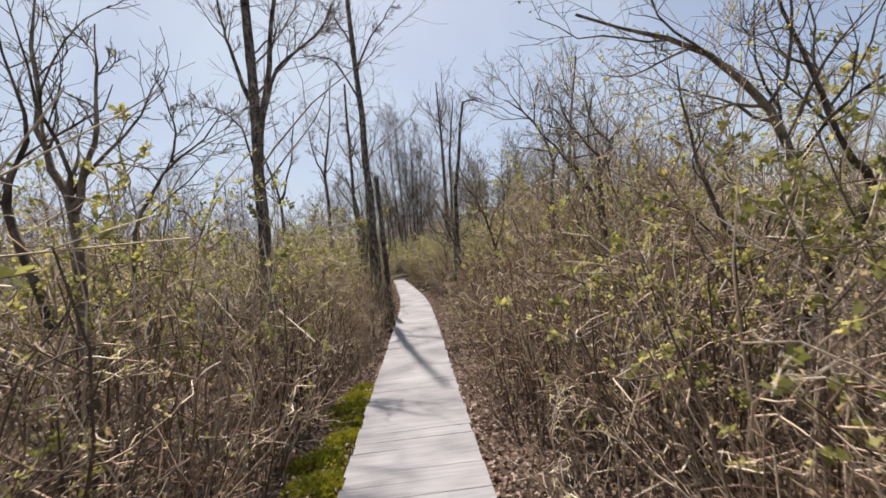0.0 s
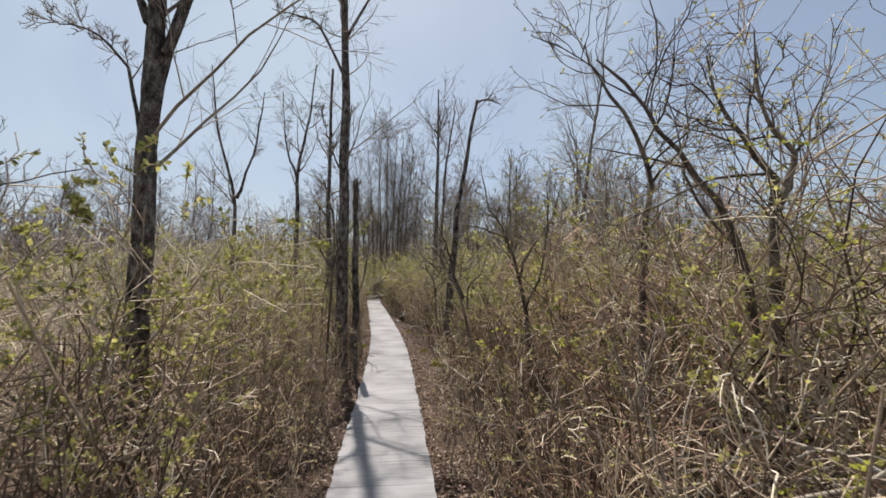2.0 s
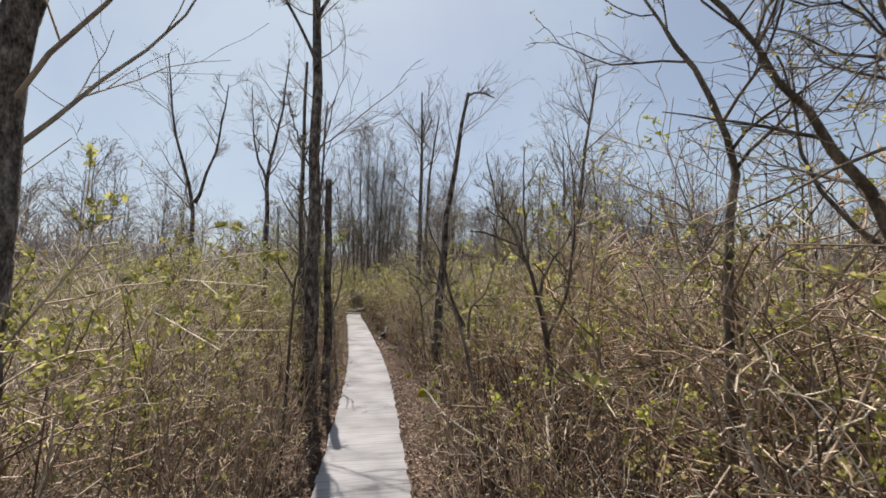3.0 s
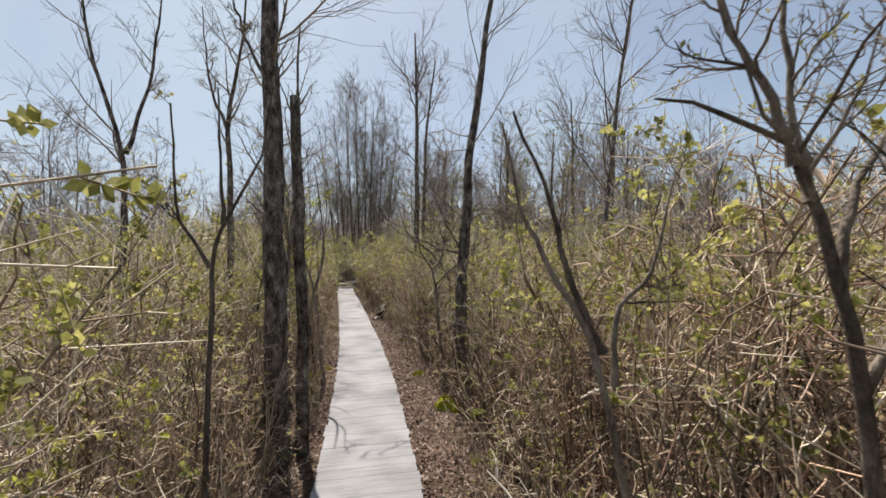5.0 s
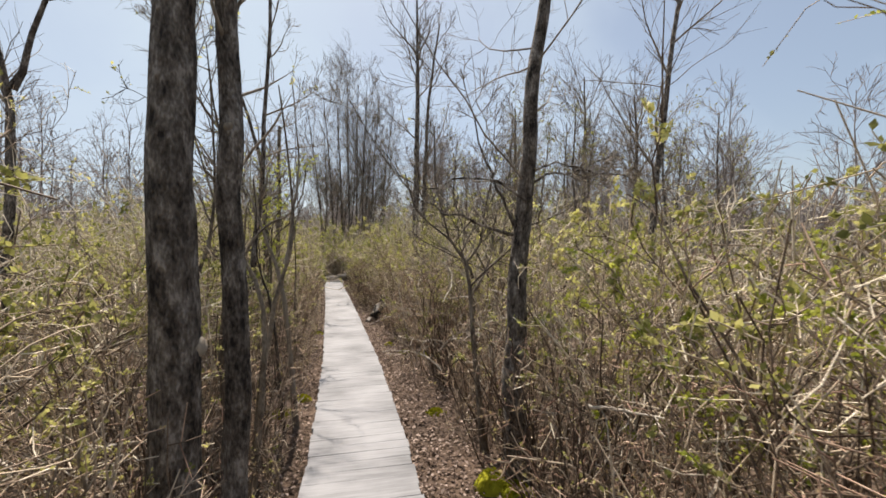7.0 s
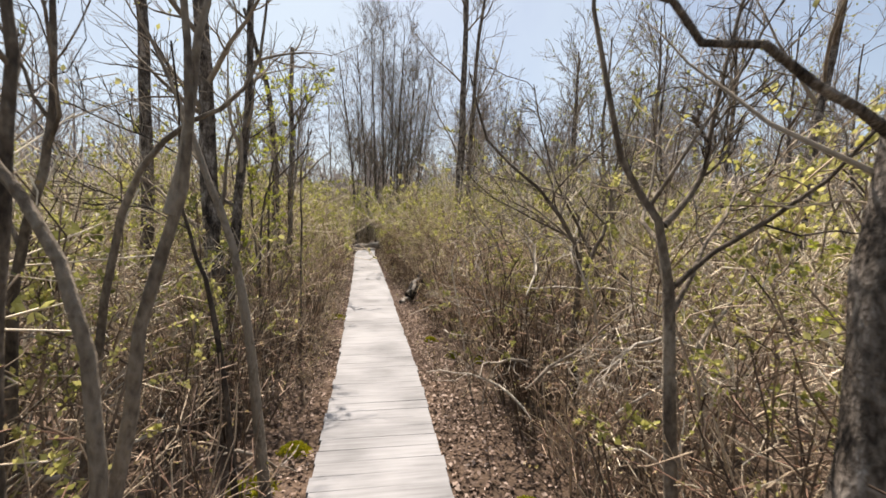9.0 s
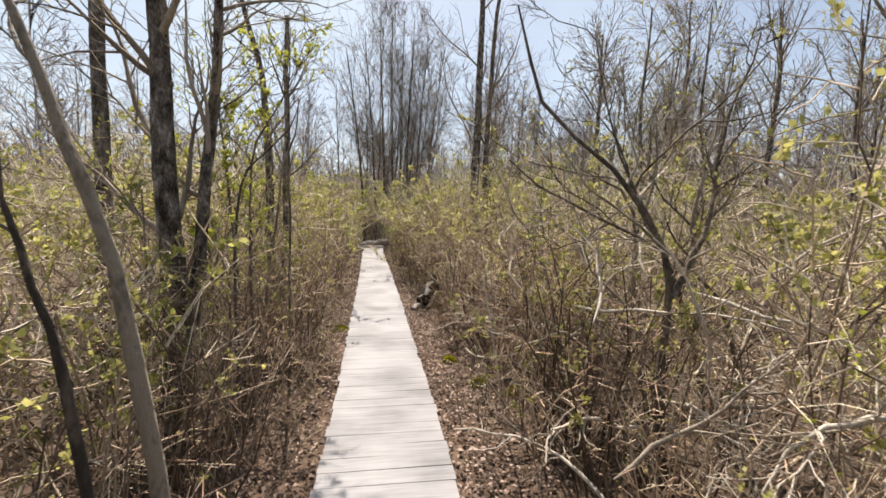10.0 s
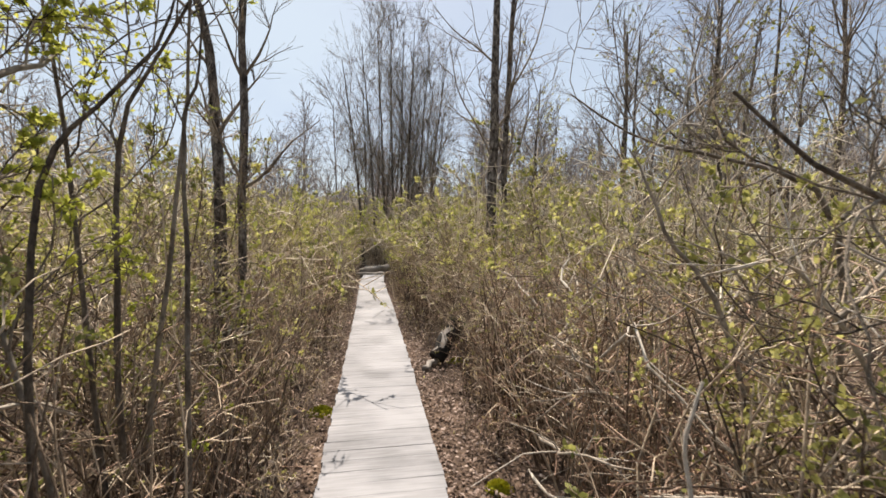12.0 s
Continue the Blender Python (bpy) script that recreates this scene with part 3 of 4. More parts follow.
# taller shrubs and crooked small trees over the thicket
TALL = "tall crooked many-stemmed shrub with dark bare branches"
tall = [shrub("tall_shrub", TALL, 200 + i, 3.4, 1.0, 6, 9, 6, 1300, LEAF, 0.023, 0.017, 9, 0.3, 0.42, (STEM, TWIG), 0.002, 0.3, wild=0.3, group="tall shrubs over the thicket") for i in range(4)]
budding = [shrub("tall_shrub", "tall many-stemmed shrub with fresh yellow-green leaves", 210 + i, 3.2, 1.0, 6, 8, 5, 2000, LEAF_BRIGHT, 0.024, 0.014, 9, 0.32, 0.42, (STEM, TWIG), 0.002, 0.3, wild=0.34, group="tall shrubs over the thicket") for i in range(4)]
for x, y, s, t, kind in [(-3.9, 3.3, 1.0, 240, 0), (3.1, 4.1, 1.1, 270, 0), (3.4, 2.9, 1.0, 20, 0), (2.0, 4.6, 0.9, 60, 1), (2.6, 5.6, 1.1, 10, 0), (1.7, 6.2, 0.85, 110, 1), (2.5, 7.9, 1.05, 300, 1), (3.3, 6.8, 1.1, 100, 0), (1.9, 7.0, 1.15, 160, 0), (1.5, 5.2, 1.1, 330, 0), (2.3, 6.4, 1.2, 20, 1), (3.6, 5.2, 1.2, 210, 1), (3.9, 7.2, 1.2, 90, 1), (-4.4, 2.6, 1.0, 10, 0), (-4.3, 5.4, 0.95, 190, 0), (-3.2, 9.4, 0.9, 20, 0), (-3.6, 11.2, 0.9, 310, 0), (1.7, 15.4, 0.85, 210, 0), (-2.75, 16.3, 0.95, 330, 1), (-3.2, 17.2, 0.9, 160, 1), (1.7, 17.4, 0.8, 250, 0), (-3.4, 20.5, 0.8, 15, 1), (-3.9, 22.0, 0.8, 95, 1), (2.0, 12.6, 0.75, 340, 1), (2.6, 18.8, 0.8, 130, 0)]:
    put(rng.choice((tall, budding)[kind]), x, y, s, t)


# shrubs in full fresh leaf
bright = [shrub("shrub", "leafing shrub bright with fresh yellow-green leaves", 170 + i, 2.0, 1.1, 9, 6, 3, 2800, LEAF_BRIGHT, 0.027, z0=0.3, fine=3, group="leafing shrubs") for i in range(3)]
for x, y, s in [(1.15, 9.7, 1.0), (2.1, 10.4, 1.15), (1.7, 11.3, 1.05), (2.9, 9.5, 1.15), (3.0, 11.4, 1.15), (-0.9, 26.5, 1.1), (-1.6, 28.3, 1.2), (-0.3, 27.6, 1.2), (-2.2, 30.6, 1.15), (-2.3, 32.6, 1.2), (-3.4, 25.8, 1.2), (-3.9, 27.2, 1.35), (-4.3, 28.6, 1.4), (-4.6, 31.0, 1.3), (-5.0, 33.2, 1.3), (-2.7, 34.6, 1.2), (-5.2, 35.4, 1.2), (-2.9, 16.9, 1.0), (-3.1, 3.9, 0.9), (-3.3, 7.6, 0.95), (-2.6, 8.6, 0.9), (0.3, 22.0, 1.0), (1.3, 20.0, 1.0)]:
    put(rng.choice(bright), x, y, s * (1.25 if y > 20 else 1.0), rng.uniform(0, 360))
for i in range(5):
    put(rng.choice(leafy), -4.35 - 0.1 * i + rng.uniform(-0.5, 0.7), 37.4 + 0.35 * i, 1.15, rng.uniform(0, 360))


def crooked(label, base, lines, seed, leaves=60, limbs=8, share=0.32, leaf=LEAF, slim=1.0, bark=None):
    """A small crooked tree: lines of (x, y, z) in the world, each with its foot radius."""
    b = Vector(base)
    stems = [([tuple(Vector(p) - b) for p in pts], r, max(0.004, r * 0.16)) for pts, r in lines]
    return tree("small_tree", label, base, stems, limbs, seed, 0.3, 5, 4, share, 46, leaves, leaf, tipr=0.0026 * slim, thick=0.55, bark=bark or BRANCH, k=7, up=0.06, wild=0.22, limit=0.02 * slim, leaf_size=0.027)


crooked("small crooked tree arching over the leaning thicket", (0.6, 14.3, G), [([(0.6, 14.3, G), (0.53, 14.3, 0.71), (0.58, 14.3, 1.1), (0.51, 14.3, 1.46), (0.1, 14.3, 1.95), (-0.3, 14.3, 2.22), (-0.4, 14.3, 2.75)], 0.031), ([(0.58, 14.3, 1.1), (0.82, 14.35, 1.55), (0.9, 14.4, 2.1), (1.1, 14.4, 2.7)], 0.02)], 60)
crooked("thin crooked sapling with a kinked dark stem", (0.22, 12.25, G), [([(0.22, 12.25, G), (0.14, 12.2, 0.6), (0.1, 12.2, 1.2), (0.05, 12.2, 1.36), (0.06, 12.2, 1.57), (0.0, 12.2, 1.63), (-0.12, 12.2, 1.84), (-0.19, 12.2, 2.06), (-0.24, 12.2, 2.8)], 0.028), ([(0.06, 12.2, 1.57), (0.2, 12.2, 1.75), (0.24, 12.2, 2.1), (0.4, 12.25, 2.6)], 0.012)], 61, 30)
crooked("crooked many-limbed small tree with dark twisting branches", (1.05, 7.30, G), [([(1.05, 7.30, G), (0.92, 7.28, 1.30), (0.84, 7.28, 1.65), (0.74, 7.28, 1.95), (0.69, 7.28, 2.07), (0.48, 7.28, 2.18), (0.28, 7.28, 2.20)], 0.027), ([(0.71, 7.28, 2.01), (0.63, 7.28, 2.25), (0.49, 7.28, 2.40), (0.42, 7.28, 2.87)], 0.017), ([(0.76, 7.28, 1.90), (0.74, 7.32, 2.25), (0.76, 7.36, 2.95)], 0.016), ([(0.84, 7.28, 1.65), (0.94, 7.32, 1.93), (1.21, 7.36, 2.25), (1.41, 7.40, 2.87)], 0.017), ([(0.90, 7.28, 1.31), (1.06, 7.20, 1.70), (1.13, 7.20, 2.17), (1.13, 7.20, 2.71)], 0.016)], 62, 60, 6, slim=0.7)
crooked("slanting small tree with several pale crooked stems", (0.55, 7.65, G), [([(0.55, 7.65, G), (0.26, 7.62, 1.41), (0.12, 7.62, 1.61), (0.04, 7.62, 1.80), (-0.02, 7.62, 1.88), (-0.09, 7.62, 2.24)], 0.018), ([(0.27, 7.62, 1.40), (0.15, 7.62, 1.68), (0.08, 7.62, 1.95), (-0.04, 7.62, 2.26)], 0.016), ([(0.31, 7.62, 1.28), (0.32, 7.62, 1.56), (0.48, 7.62, 1.69), (0.59, 7.66, 2.04)], 0.013)], 63, 60, 5, slim=0.45)
crooked("crooked bare small tree with limbs arching towards the path", (2.4, 3.2, G), [([(2.45, 3.2, G), (2.78, 3.2, 1.2), (2.66, 3.2, 1.98), (2.13, 3.2, 2.64), (1.18, 3.2, 2.94)], 0.055), ([(2.6, 3.2, 0.5), (3.36, 3.2, 1.48), (3.1, 3.2, 1.68), (2.78, 3.2, 2.66), (2.6, 3.2, 3.4)], 0.045), ([(2.4, 3.2, 0.1), (2.39, 3.2, 0.73), (1.98, 3.2, 1.62), (1.9, 3.2, 2.5)], 0.035)], 64, 200, 9)
crooked("dark bare small tree with a forked crooked stem", (-2.5, 3.0, G), [([(-2.5, 3, G), (-2.52, 3, 1.69), (-2.65, 3, 2.07), (-2.78, 3, 2.4), (-2.71, 3, 3.33)], 0.045), ([(-2.75, 3, 1.0), (-3.06, 3, 1.87), (-2.8, 3, 2.35), (-3.0, 3, 3.2)], 0.035), ([(-2.55, 3, 1.8), (-2.35, 3, 2.3), (-2.3, 3, 3.1)], 0.028), ([(-2.65, 3.6, G), (-2.6, 3.6, 1.59), (-2.48, 3.6, 1.9), (-2.18, 3.6, 2.26), (-1.93, 3.6, 2.4), (-1.75, 3.6, 2.62)], 0.022), ([(-2.2, 3.6, 2.25), (-2.14, 3.6, 2.52), (-2.24, 3.6, 2.9)], 0.012)], 65, 60, 7)
crooked("forked small tree with a bare wide open crown", (-1.50, 8.45, G), [([(-1.50, 8.45, G), (-1.41, 8.47, 1.41), (-1.42, 8.47, 1.77), (-1.35, 8.47, 1.98), (-1.15, 8.47, 2.27), (-1.10, 8.47, 2.67)], 0.017), ([(-1.35, 8.47, 1.95), (-1.36, 8.47, 2.18), (-1.37, 8.47, 2.67)], 0.013), ([(-1.42, 8.47, 1.73), (-1.58, 8.47, 2.00), (-1.60, 8.47, 2.58)], 0.012)], 66, 30, 5, slim=0.5)
crooked("crooked dark small tree leaning over the thicket", (-2.3, 12.45, G), [([(-2.4, 12.45, G), (-2.45, 12.5, 1.26), (-2.22, 12.5, 1.85), (-2.21, 12.5, 2.56), (-2.3, 12.6, 3.6)], 0.026), ([(-2.2, 12.5, 0.3), (-2.01, 12.5, 1.61), (-1.78, 12.5, 1.93), (-1.45, 12.5, 2.07), (-1.4, 12.5, 2.5)], 0.018)], 67, 50, 7)
crooked("long pale branch leaning low across the thicket", (1.75, 15.1, G), [([(1.75, 15.1, G), (1.43, 15, 0.98), (0.89, 15, 1.34), (0.0, 15, 1.74), (-0.3, 15, 2.0)], 0.022), ([(1.3, 15, 0.2), (1.07, 15, 0.98), (0.86, 15, 1.42), (0.49, 15, 2.09), (0.3, 15, 2.9)], 0.024), ([(1.2, 15, 0.7), (1.12, 15, 1.58), (1.3, 15, 2.6)], 0.03)], 68, 40, 7)
crooked("leafing small tree with fresh yellow-green shoots", (-2.6, 16.0, G), [([(-2.6, 16, G), (-2.62, 16, 1.4), (-2.6, 16, 2.19), (-2.34, 16, 2.54), (-2.1, 16, 3.0)], 0.018), ([(-2.7, 16, 0.3), (-2.83, 16, 2.09), (-3.0, 16, 3.2)], 0.015), ([(-2.5, 16, 0.5), (-2.27, 16, 2.2), (-2.2, 16, 3.3)], 0.014)], 69, 2200, 9, leaf=LEAF_BRIGHT)
crooked("many-stemmed small tree with crooked dark stems beside the boards", (-1.75, 11.9, G), [([(-1.85, 11.9, G), (-1.98, 11.9, 0.9), (-1.88, 11.9, 1.5), (-1.83, 11.9, 1.89), (-1.85, 11.9, 2.24), (-1.95, 11.9, 2.5), (-2.05, 11.95, 3.2)], 0.026), ([(-1.72, 11.9, G), (-1.65, 11.9, 0.77), (-1.55, 11.9, 1.22), (-1.46, 11.9, 1.58), (-1.38, 11.9, 1.86), (-1.42, 11.9, 2.3), (-1.5, 11.9, 3.0)], 0.024), ([(-1.46, 11.9, 1.58), (-1.4, 11.95, 2.02), (-1.36, 12.0, 2.4), (-1.42, 12.0, 3.1)], 0.014), ([(-1.7, 11.8, G), (-1.57, 11.8, 0.94), (-1.62, 11.8, 1.41), (-1.8, 11.8, 1.71), (-1.88, 11.8, 1.85), (-1.97, 11.8, 2.1), (-2.2, 11.8, 2.9)], 0.024)], 70, 120, 6, slim=0.8)
crooked("leaning small tree with a dark bent stem", (-1.62, 13.05, G), [([(-1.62, 13.05, G), (-1.68, 13.02, 0.8), (-1.74, 13, 1.37), (-1.85, 13, 1.69), (-1.95, 13, 1.96), (-2.05, 13, 2.2), (-2.3, 13, 2.9)], 0.03), ([(-1.7, 12.9, G), (-1.8, 12.9, 1.0), (-1.88, 12.9, 1.33), (-1.96, 12.9, 1.6), (-1.98, 12.9, 2.4)], 0.018)], 71, 60, 6)
crooked("crooked small tree with a pale low limb and dark upper branches", (1.35, 16.4, G), [([(1.35, 16.4, G), (1.4, 16.35, 1.2), (1.26, 16.3, 1.89), (0.75, 16.3, 2.02), (0.38, 16.3, 2.08), (-0.01, 16.3, 2.17), (-0.3, 16.3, 2.4)], 0.022), ([(0.4, 16.3, 2.08), (0.36, 16.3, 2.4), (0.5, 16.3, 3.0)], 0.01), ([(1.3, 16.3, 1.7), (1.7, 16.3, 2.3), (1.8, 16.3, 3.2)], 0.014)], 72, 60, 5, slim=0.7)
crooked("bleached dead tree top sprawling through the thicket", (0.7, 15.5, G), [([(0.75, 15.45, G), (0.59, 15.4, 1.01), (0.39, 15.4, 1.31), (0.21, 15.4, 1.54), (0.07, 15.4, 1.5), (-0.12, 15.4, 1.46)], 0.012), ([(0.3, 15.6, G), (0.23, 15.6, 0.94), (0.03, 15.6, 1.46), (-0.14, 15.6, 1.58), (-0.21, 15.6, 1.81), (-0.3, 15.6, 1.95)], 0.015), ([(-0.25, 15.0, G), (-0.42, 14.92, 0.8), (-0.49, 14.9, 1.09), (-0.44, 14.9, 1.25)], 0.008), ([(0.4, 15.4, 1.3), (0.7, 15.4, 1.62), (0.95, 15.4, 1.75)], 0.009)], 73, 0, 6, slim=0.7, bark=DEAD)
crooked("bleached crooked limb lying low over the shrubs", (1.0, 13.2, G), [([(1.0, 13.2, G), (0.95, 13.2, 0.8), (0.73, 13.2, 0.89), (0.55, 13.2, 0.86), (0.4, 13.2, 0.78), (0.3, 13.2, 0.6)], 0.02), ([(0.9, 13.2, 0.8), (1.2, 13.2, 1.3), (1.3, 13.2, 1.9)], 0.016)], 74, 0, 5, slim=0.8, bark=DEAD)
crooked("leafing small tree with bright shoots over the boards' edge", (-2.45, 15.5, G), [([(-2.5, 15.45, G), (-2.52, 15.4, 1.2), (-2.46, 15.4, 1.78), (-2.36, 15.4, 1.95), (-2.22, 15.4, 2.07), (-2.01, 15.4, 2.26), (-1.95, 15.4, 2.5)], 0.014), ([(-2.2, 15.8, G), (-2.17, 15.8, 1.55), (-2.18, 15.8, 2.12), (-2.11, 15.8, 2.26), (-2.08, 15.8, 2.6)], 0.013), ([(-2.5, 15.5, 0.6), (-2.75, 15.5, 1.5), (-2.85, 15.5, 2.3)], 0.012)], 75, 2600, 8, leaf=LEAF_BRIGHT)
crooked("tall crooked small tree with dark twisting stems", (2.1, 5.5, G), [([(2.2, 5.6, G), (2.14, 5.6, 1.26), (2.1, 5.6, 1.72), (1.94, 5.6, 2.14), (1.67, 5.6, 2.44), (1.47, 5.6, 2.67), (1.34, 5.6, 2.97), (1.03, 5.6, 3.23)], 0.04), ([(2.1, 5.35, G), (2.05, 5.3, 1.32), (1.99, 5.3, 1.72), (2.07, 5.3, 2.07), (2.03, 5.3, 2.37), (1.88, 5.3, 2.54), (1.7, 5.3, 2.75), (1.62, 5.3, 3.1)], 0.042), ([(2.05, 5.3, 2.1), (2.23, 5.3, 2.46), (1.98, 5.3, 2.7), (1.96, 5.3, 3.3)], 0.028), ([(1.6, 6.2, G), (1.64, 6.2, 2.03), (1.75, 6.2, 2.5), (1.56, 6.2, 3.03), (1.28, 6.2, 3.32), (1.18, 6.2, 3.7)], 0.034)], 76, 260, 8)


# ---- the further thicket and the woods ----
def clump(seed, h, spread, stems, branches, twigs, tip, n=4):
    rng = np.random.default_rng(seed)
    a = rng.uniform(0, 2 * np.pi, stems)
    start = np.stack([np.cos(a), np.sin(a), np.zeros(stems)], 1) * (np.sqrt(rng.uniform(0, 1, stems)) * spread)[:, None]
    way = np.array([0, 0, 1.0]) + rng.normal(0, 0.38, (stems, 3))
    P, R = grown(rng, start, way, h * rng.uniform(0.6, 1.1, stems), np.full(stems, tip * 3), np.full(stems, tip), n, 0.26, 0.05)
    P1, R1 = offshoots(rng, P, R, branches, 0.25, 1, 48, 0.4, 2, 0.3, 0.04, 0.6, tip)
    P2, R2 = offshoots(rng, P1, R1, twigs, 0.15, 1, 50, 0.6, 2, 0.2, 0.03, 0.8, tip * 0.8)
    return tubes(P, R, 3), tubes(P1, R1, 3), tubes(P2, R2, 3), P2


def scattered(sets, places):
    """Copies of (verts, faces) at (x, y, z, turn, scale), joined."""
    out = []
    for i, (x, y, z, turn, s) in enumerate(places):
        v, f = sets[i % len(sets)]
        c, sn = math.cos(turn), math.sin(turn)
        out.append((v @ np.array([[c, sn, 0], [-sn, c, 0], [0, 0, 1]]) * s + np.array([x, y, z]), f))
    return joined(out)


CL = [clump(300 + i, 2.5, 1.0, 13, 5, 2, 0.0045) for i in range(6)]
CLW = [joined(c[:3]) for c in CL]
CLL = [leaf_faces(np.random.default_rng(350 + i), c[3], (380, 850, 1300)[i % 3], 0.056, 0.1, 0.9) for i, c in enumerate(CL)]
spots = []
y = -6.0
while y < 44:
    for side in (-1, 1):
        x = 3.2
        while x < 16:
            px = mid_x(y) + side * (x + rng.uniform(-0.4, 0.4))
            py = y + rng.uniform(-0.6, 0.6)
            spots.append((px, py, bumps(px, py) - 0.05, rng.uniform(0, 6.28), (0.98 + 0.4 * min(1.0, max(0.0, (py - 15) / 9))) * (1.0 + 0.35 * noise.noise((px * 0.25, py * 0.25, 3)) + rng.uniform(-0.12, 0.12))))
            x += 1.5 + x * 0.16
    y += 1.75
for y in (38, 39.2, 40.5, 42):
    for i in range(7):
        px = mid_x(y) + (i - 3) * 1.2
        spots.append((px, y + rng.uniform(-0.4, 0.4), GROUND, rng.uniform(0, 6.28), rng.uniform(1.2, 1.6)))
tagged(part("thicket", mesh_of("thicket", *scattered(CLW, spots)), THICKET), "brown leafless thicket filling the marsh", "thicket", kind="stuff")
tagged(part("thicket_leaves", mesh_of("thicket_leaves", *scattered(CLL, spots)), LEAF), "small new yellow-green leaves over the thicket", "foliage", kind="stuff")


def bare_tree(seed, h):
    rng = np.random.default_rng(seed)
    L = np.stack([np.zeros(6), np.zeros(6), np.linspace(0, h, 6)], 1)
    L[1:, :2] += rng.normal(0, 0.16, (5, 2)).cumsum(0)
    P, R = L[None], np.linspace(0.1, 0.022, 6)[None]
    P1, R1 = offshoots(rng, P, R, 15, 0.22, 1, 34, 0.38, 4, 0.14, 0.1, 0.5, 0.014)
    P2, R2 = offshoots(rng, P1, R1, 5, 0.15, 1, 40, 0.5, 2, 0.16, 0.08, 0.6, 0.012)
    P3, R3 = offshoots(rng, P2, R2, 3, 0.15, 1, 36, 0.65, 2, 0.16, 0.06, 0.7, 0.009)
    return joined([tubes(P, R, 4), tubes(P1, R1, 3), tubes(P2, R2, 3), tubes(P3, R3, 3)])


WT = [bare_tree(400 + i, 8.5 + i * 0.5) for i in range(8)]
spots = []
for i in range(265):
    a = rng.uniform(-1.4, 1.4) if i < 240 else rng.uniform(1.7, 4.58)
    d = 31 + 30 * rng.random() ** 0.9
    x, y = d * math.sin(a), 17 + d * math.cos(a) * 1.05
    if abs(x - mid_x(min(y, 38))) < 3.5 and y < 43:
        continue
    spots.append((x, y, GROUND - 0.1, rng.uniform(0, 6.28), rng.uniform(0.7, 1.15)))
for i in range(48):
    a, d = rng.uniform(0.12, 0.95), rng.uniform(25, 38)
    spots.append((d * math.sin(a) - 1.0, 16 + d * math.cos(a), GROUND - 0.1, rng.uniform(0, 6.28), rng.uniform(0.7, 1.0)))
tagged(part("far_woods", mesh_of("far_woods", *scattered(WT, spots)), WOODS), "grey-brown leafless woods round the marsh", "woods", kind="stuff")
BR = [joined(clump(450 + i, 5.0, 2.6, 17, 5, 1, 0.018, 3)[:3]) for i in range(4)]
spots = []
for i in range(290):
    a = rng.uniform(-1.45, 1.45) if i < 260 else rng.uniform(1.5, 4.78)
    d = rng.uniform(25, 46)
    spots.append((d * math.sin(a), 17 + d * math.cos(a) * 1.05, GROUND, rng.uniform(0, 6.28), rng.uniform(0.75, 1.35)))
for i in range(30):
    spots.append((rng.uniform(-15, 8), rng.uniform(41, 48), GROUND, rng.uniform(0, 6.28), rng.uniform(0.8, 1.2)))
tagged(part("far_brush", mesh_of("far_brush", *scattered(BR, spots)), WOODS), "dense dark brush at the foot of the woods", "brush", kind="stuff")


# ---- the floor beside the boards: fallen leaves, moss, logs ----
def litter(count, seed):
    rng = np.random.default_rng(seed)
    y = rng.uniform(1.0, 34, count)
    mx = np.interp(y, YS, XS)
    off = WIDE / 2 + 0.01 + np.abs(rng.normal(0, 0.55, count))
    x = mx + np.where(rng.uniform(0, 1, count) < 0.62, 1, -1) * off
    z = np.array([bumps(a, b) for a, b in zip(x, y)]) + rng.uniform(0.004, 0.04, count)
    c = np.stack([x, y, z], 1)
    d = unit(np.stack([rng.normal(0, 1, count), rng.normal(0, 1, count), rng.normal(0, 0.35, count)], 1))
    s = unit(np.cross(d, np.array([0, 0, 1.0]) + rng.normal(0, 0.3, (count, 3))))
    u = np.cross(s, d)
    L = rng.uniform(0.01, 0.027, (count, 1))
    V = np.stack([c - d * L, c + s * L * 0.6 + u * L * 0.35, c + d * L, c - s * L * 0.6 + u * L * 0.35], 1).reshape(-1, 3)
    tagged(part("leaf_litter", mesh_of("leaf_litter", V, np.arange(count * 4).reshape(-1, 4), False), LITTER), "dry curled pinkish-brown fallen leaves along the boardwalk", "leaf litter", kind="stuff")


litter(46000, 8)


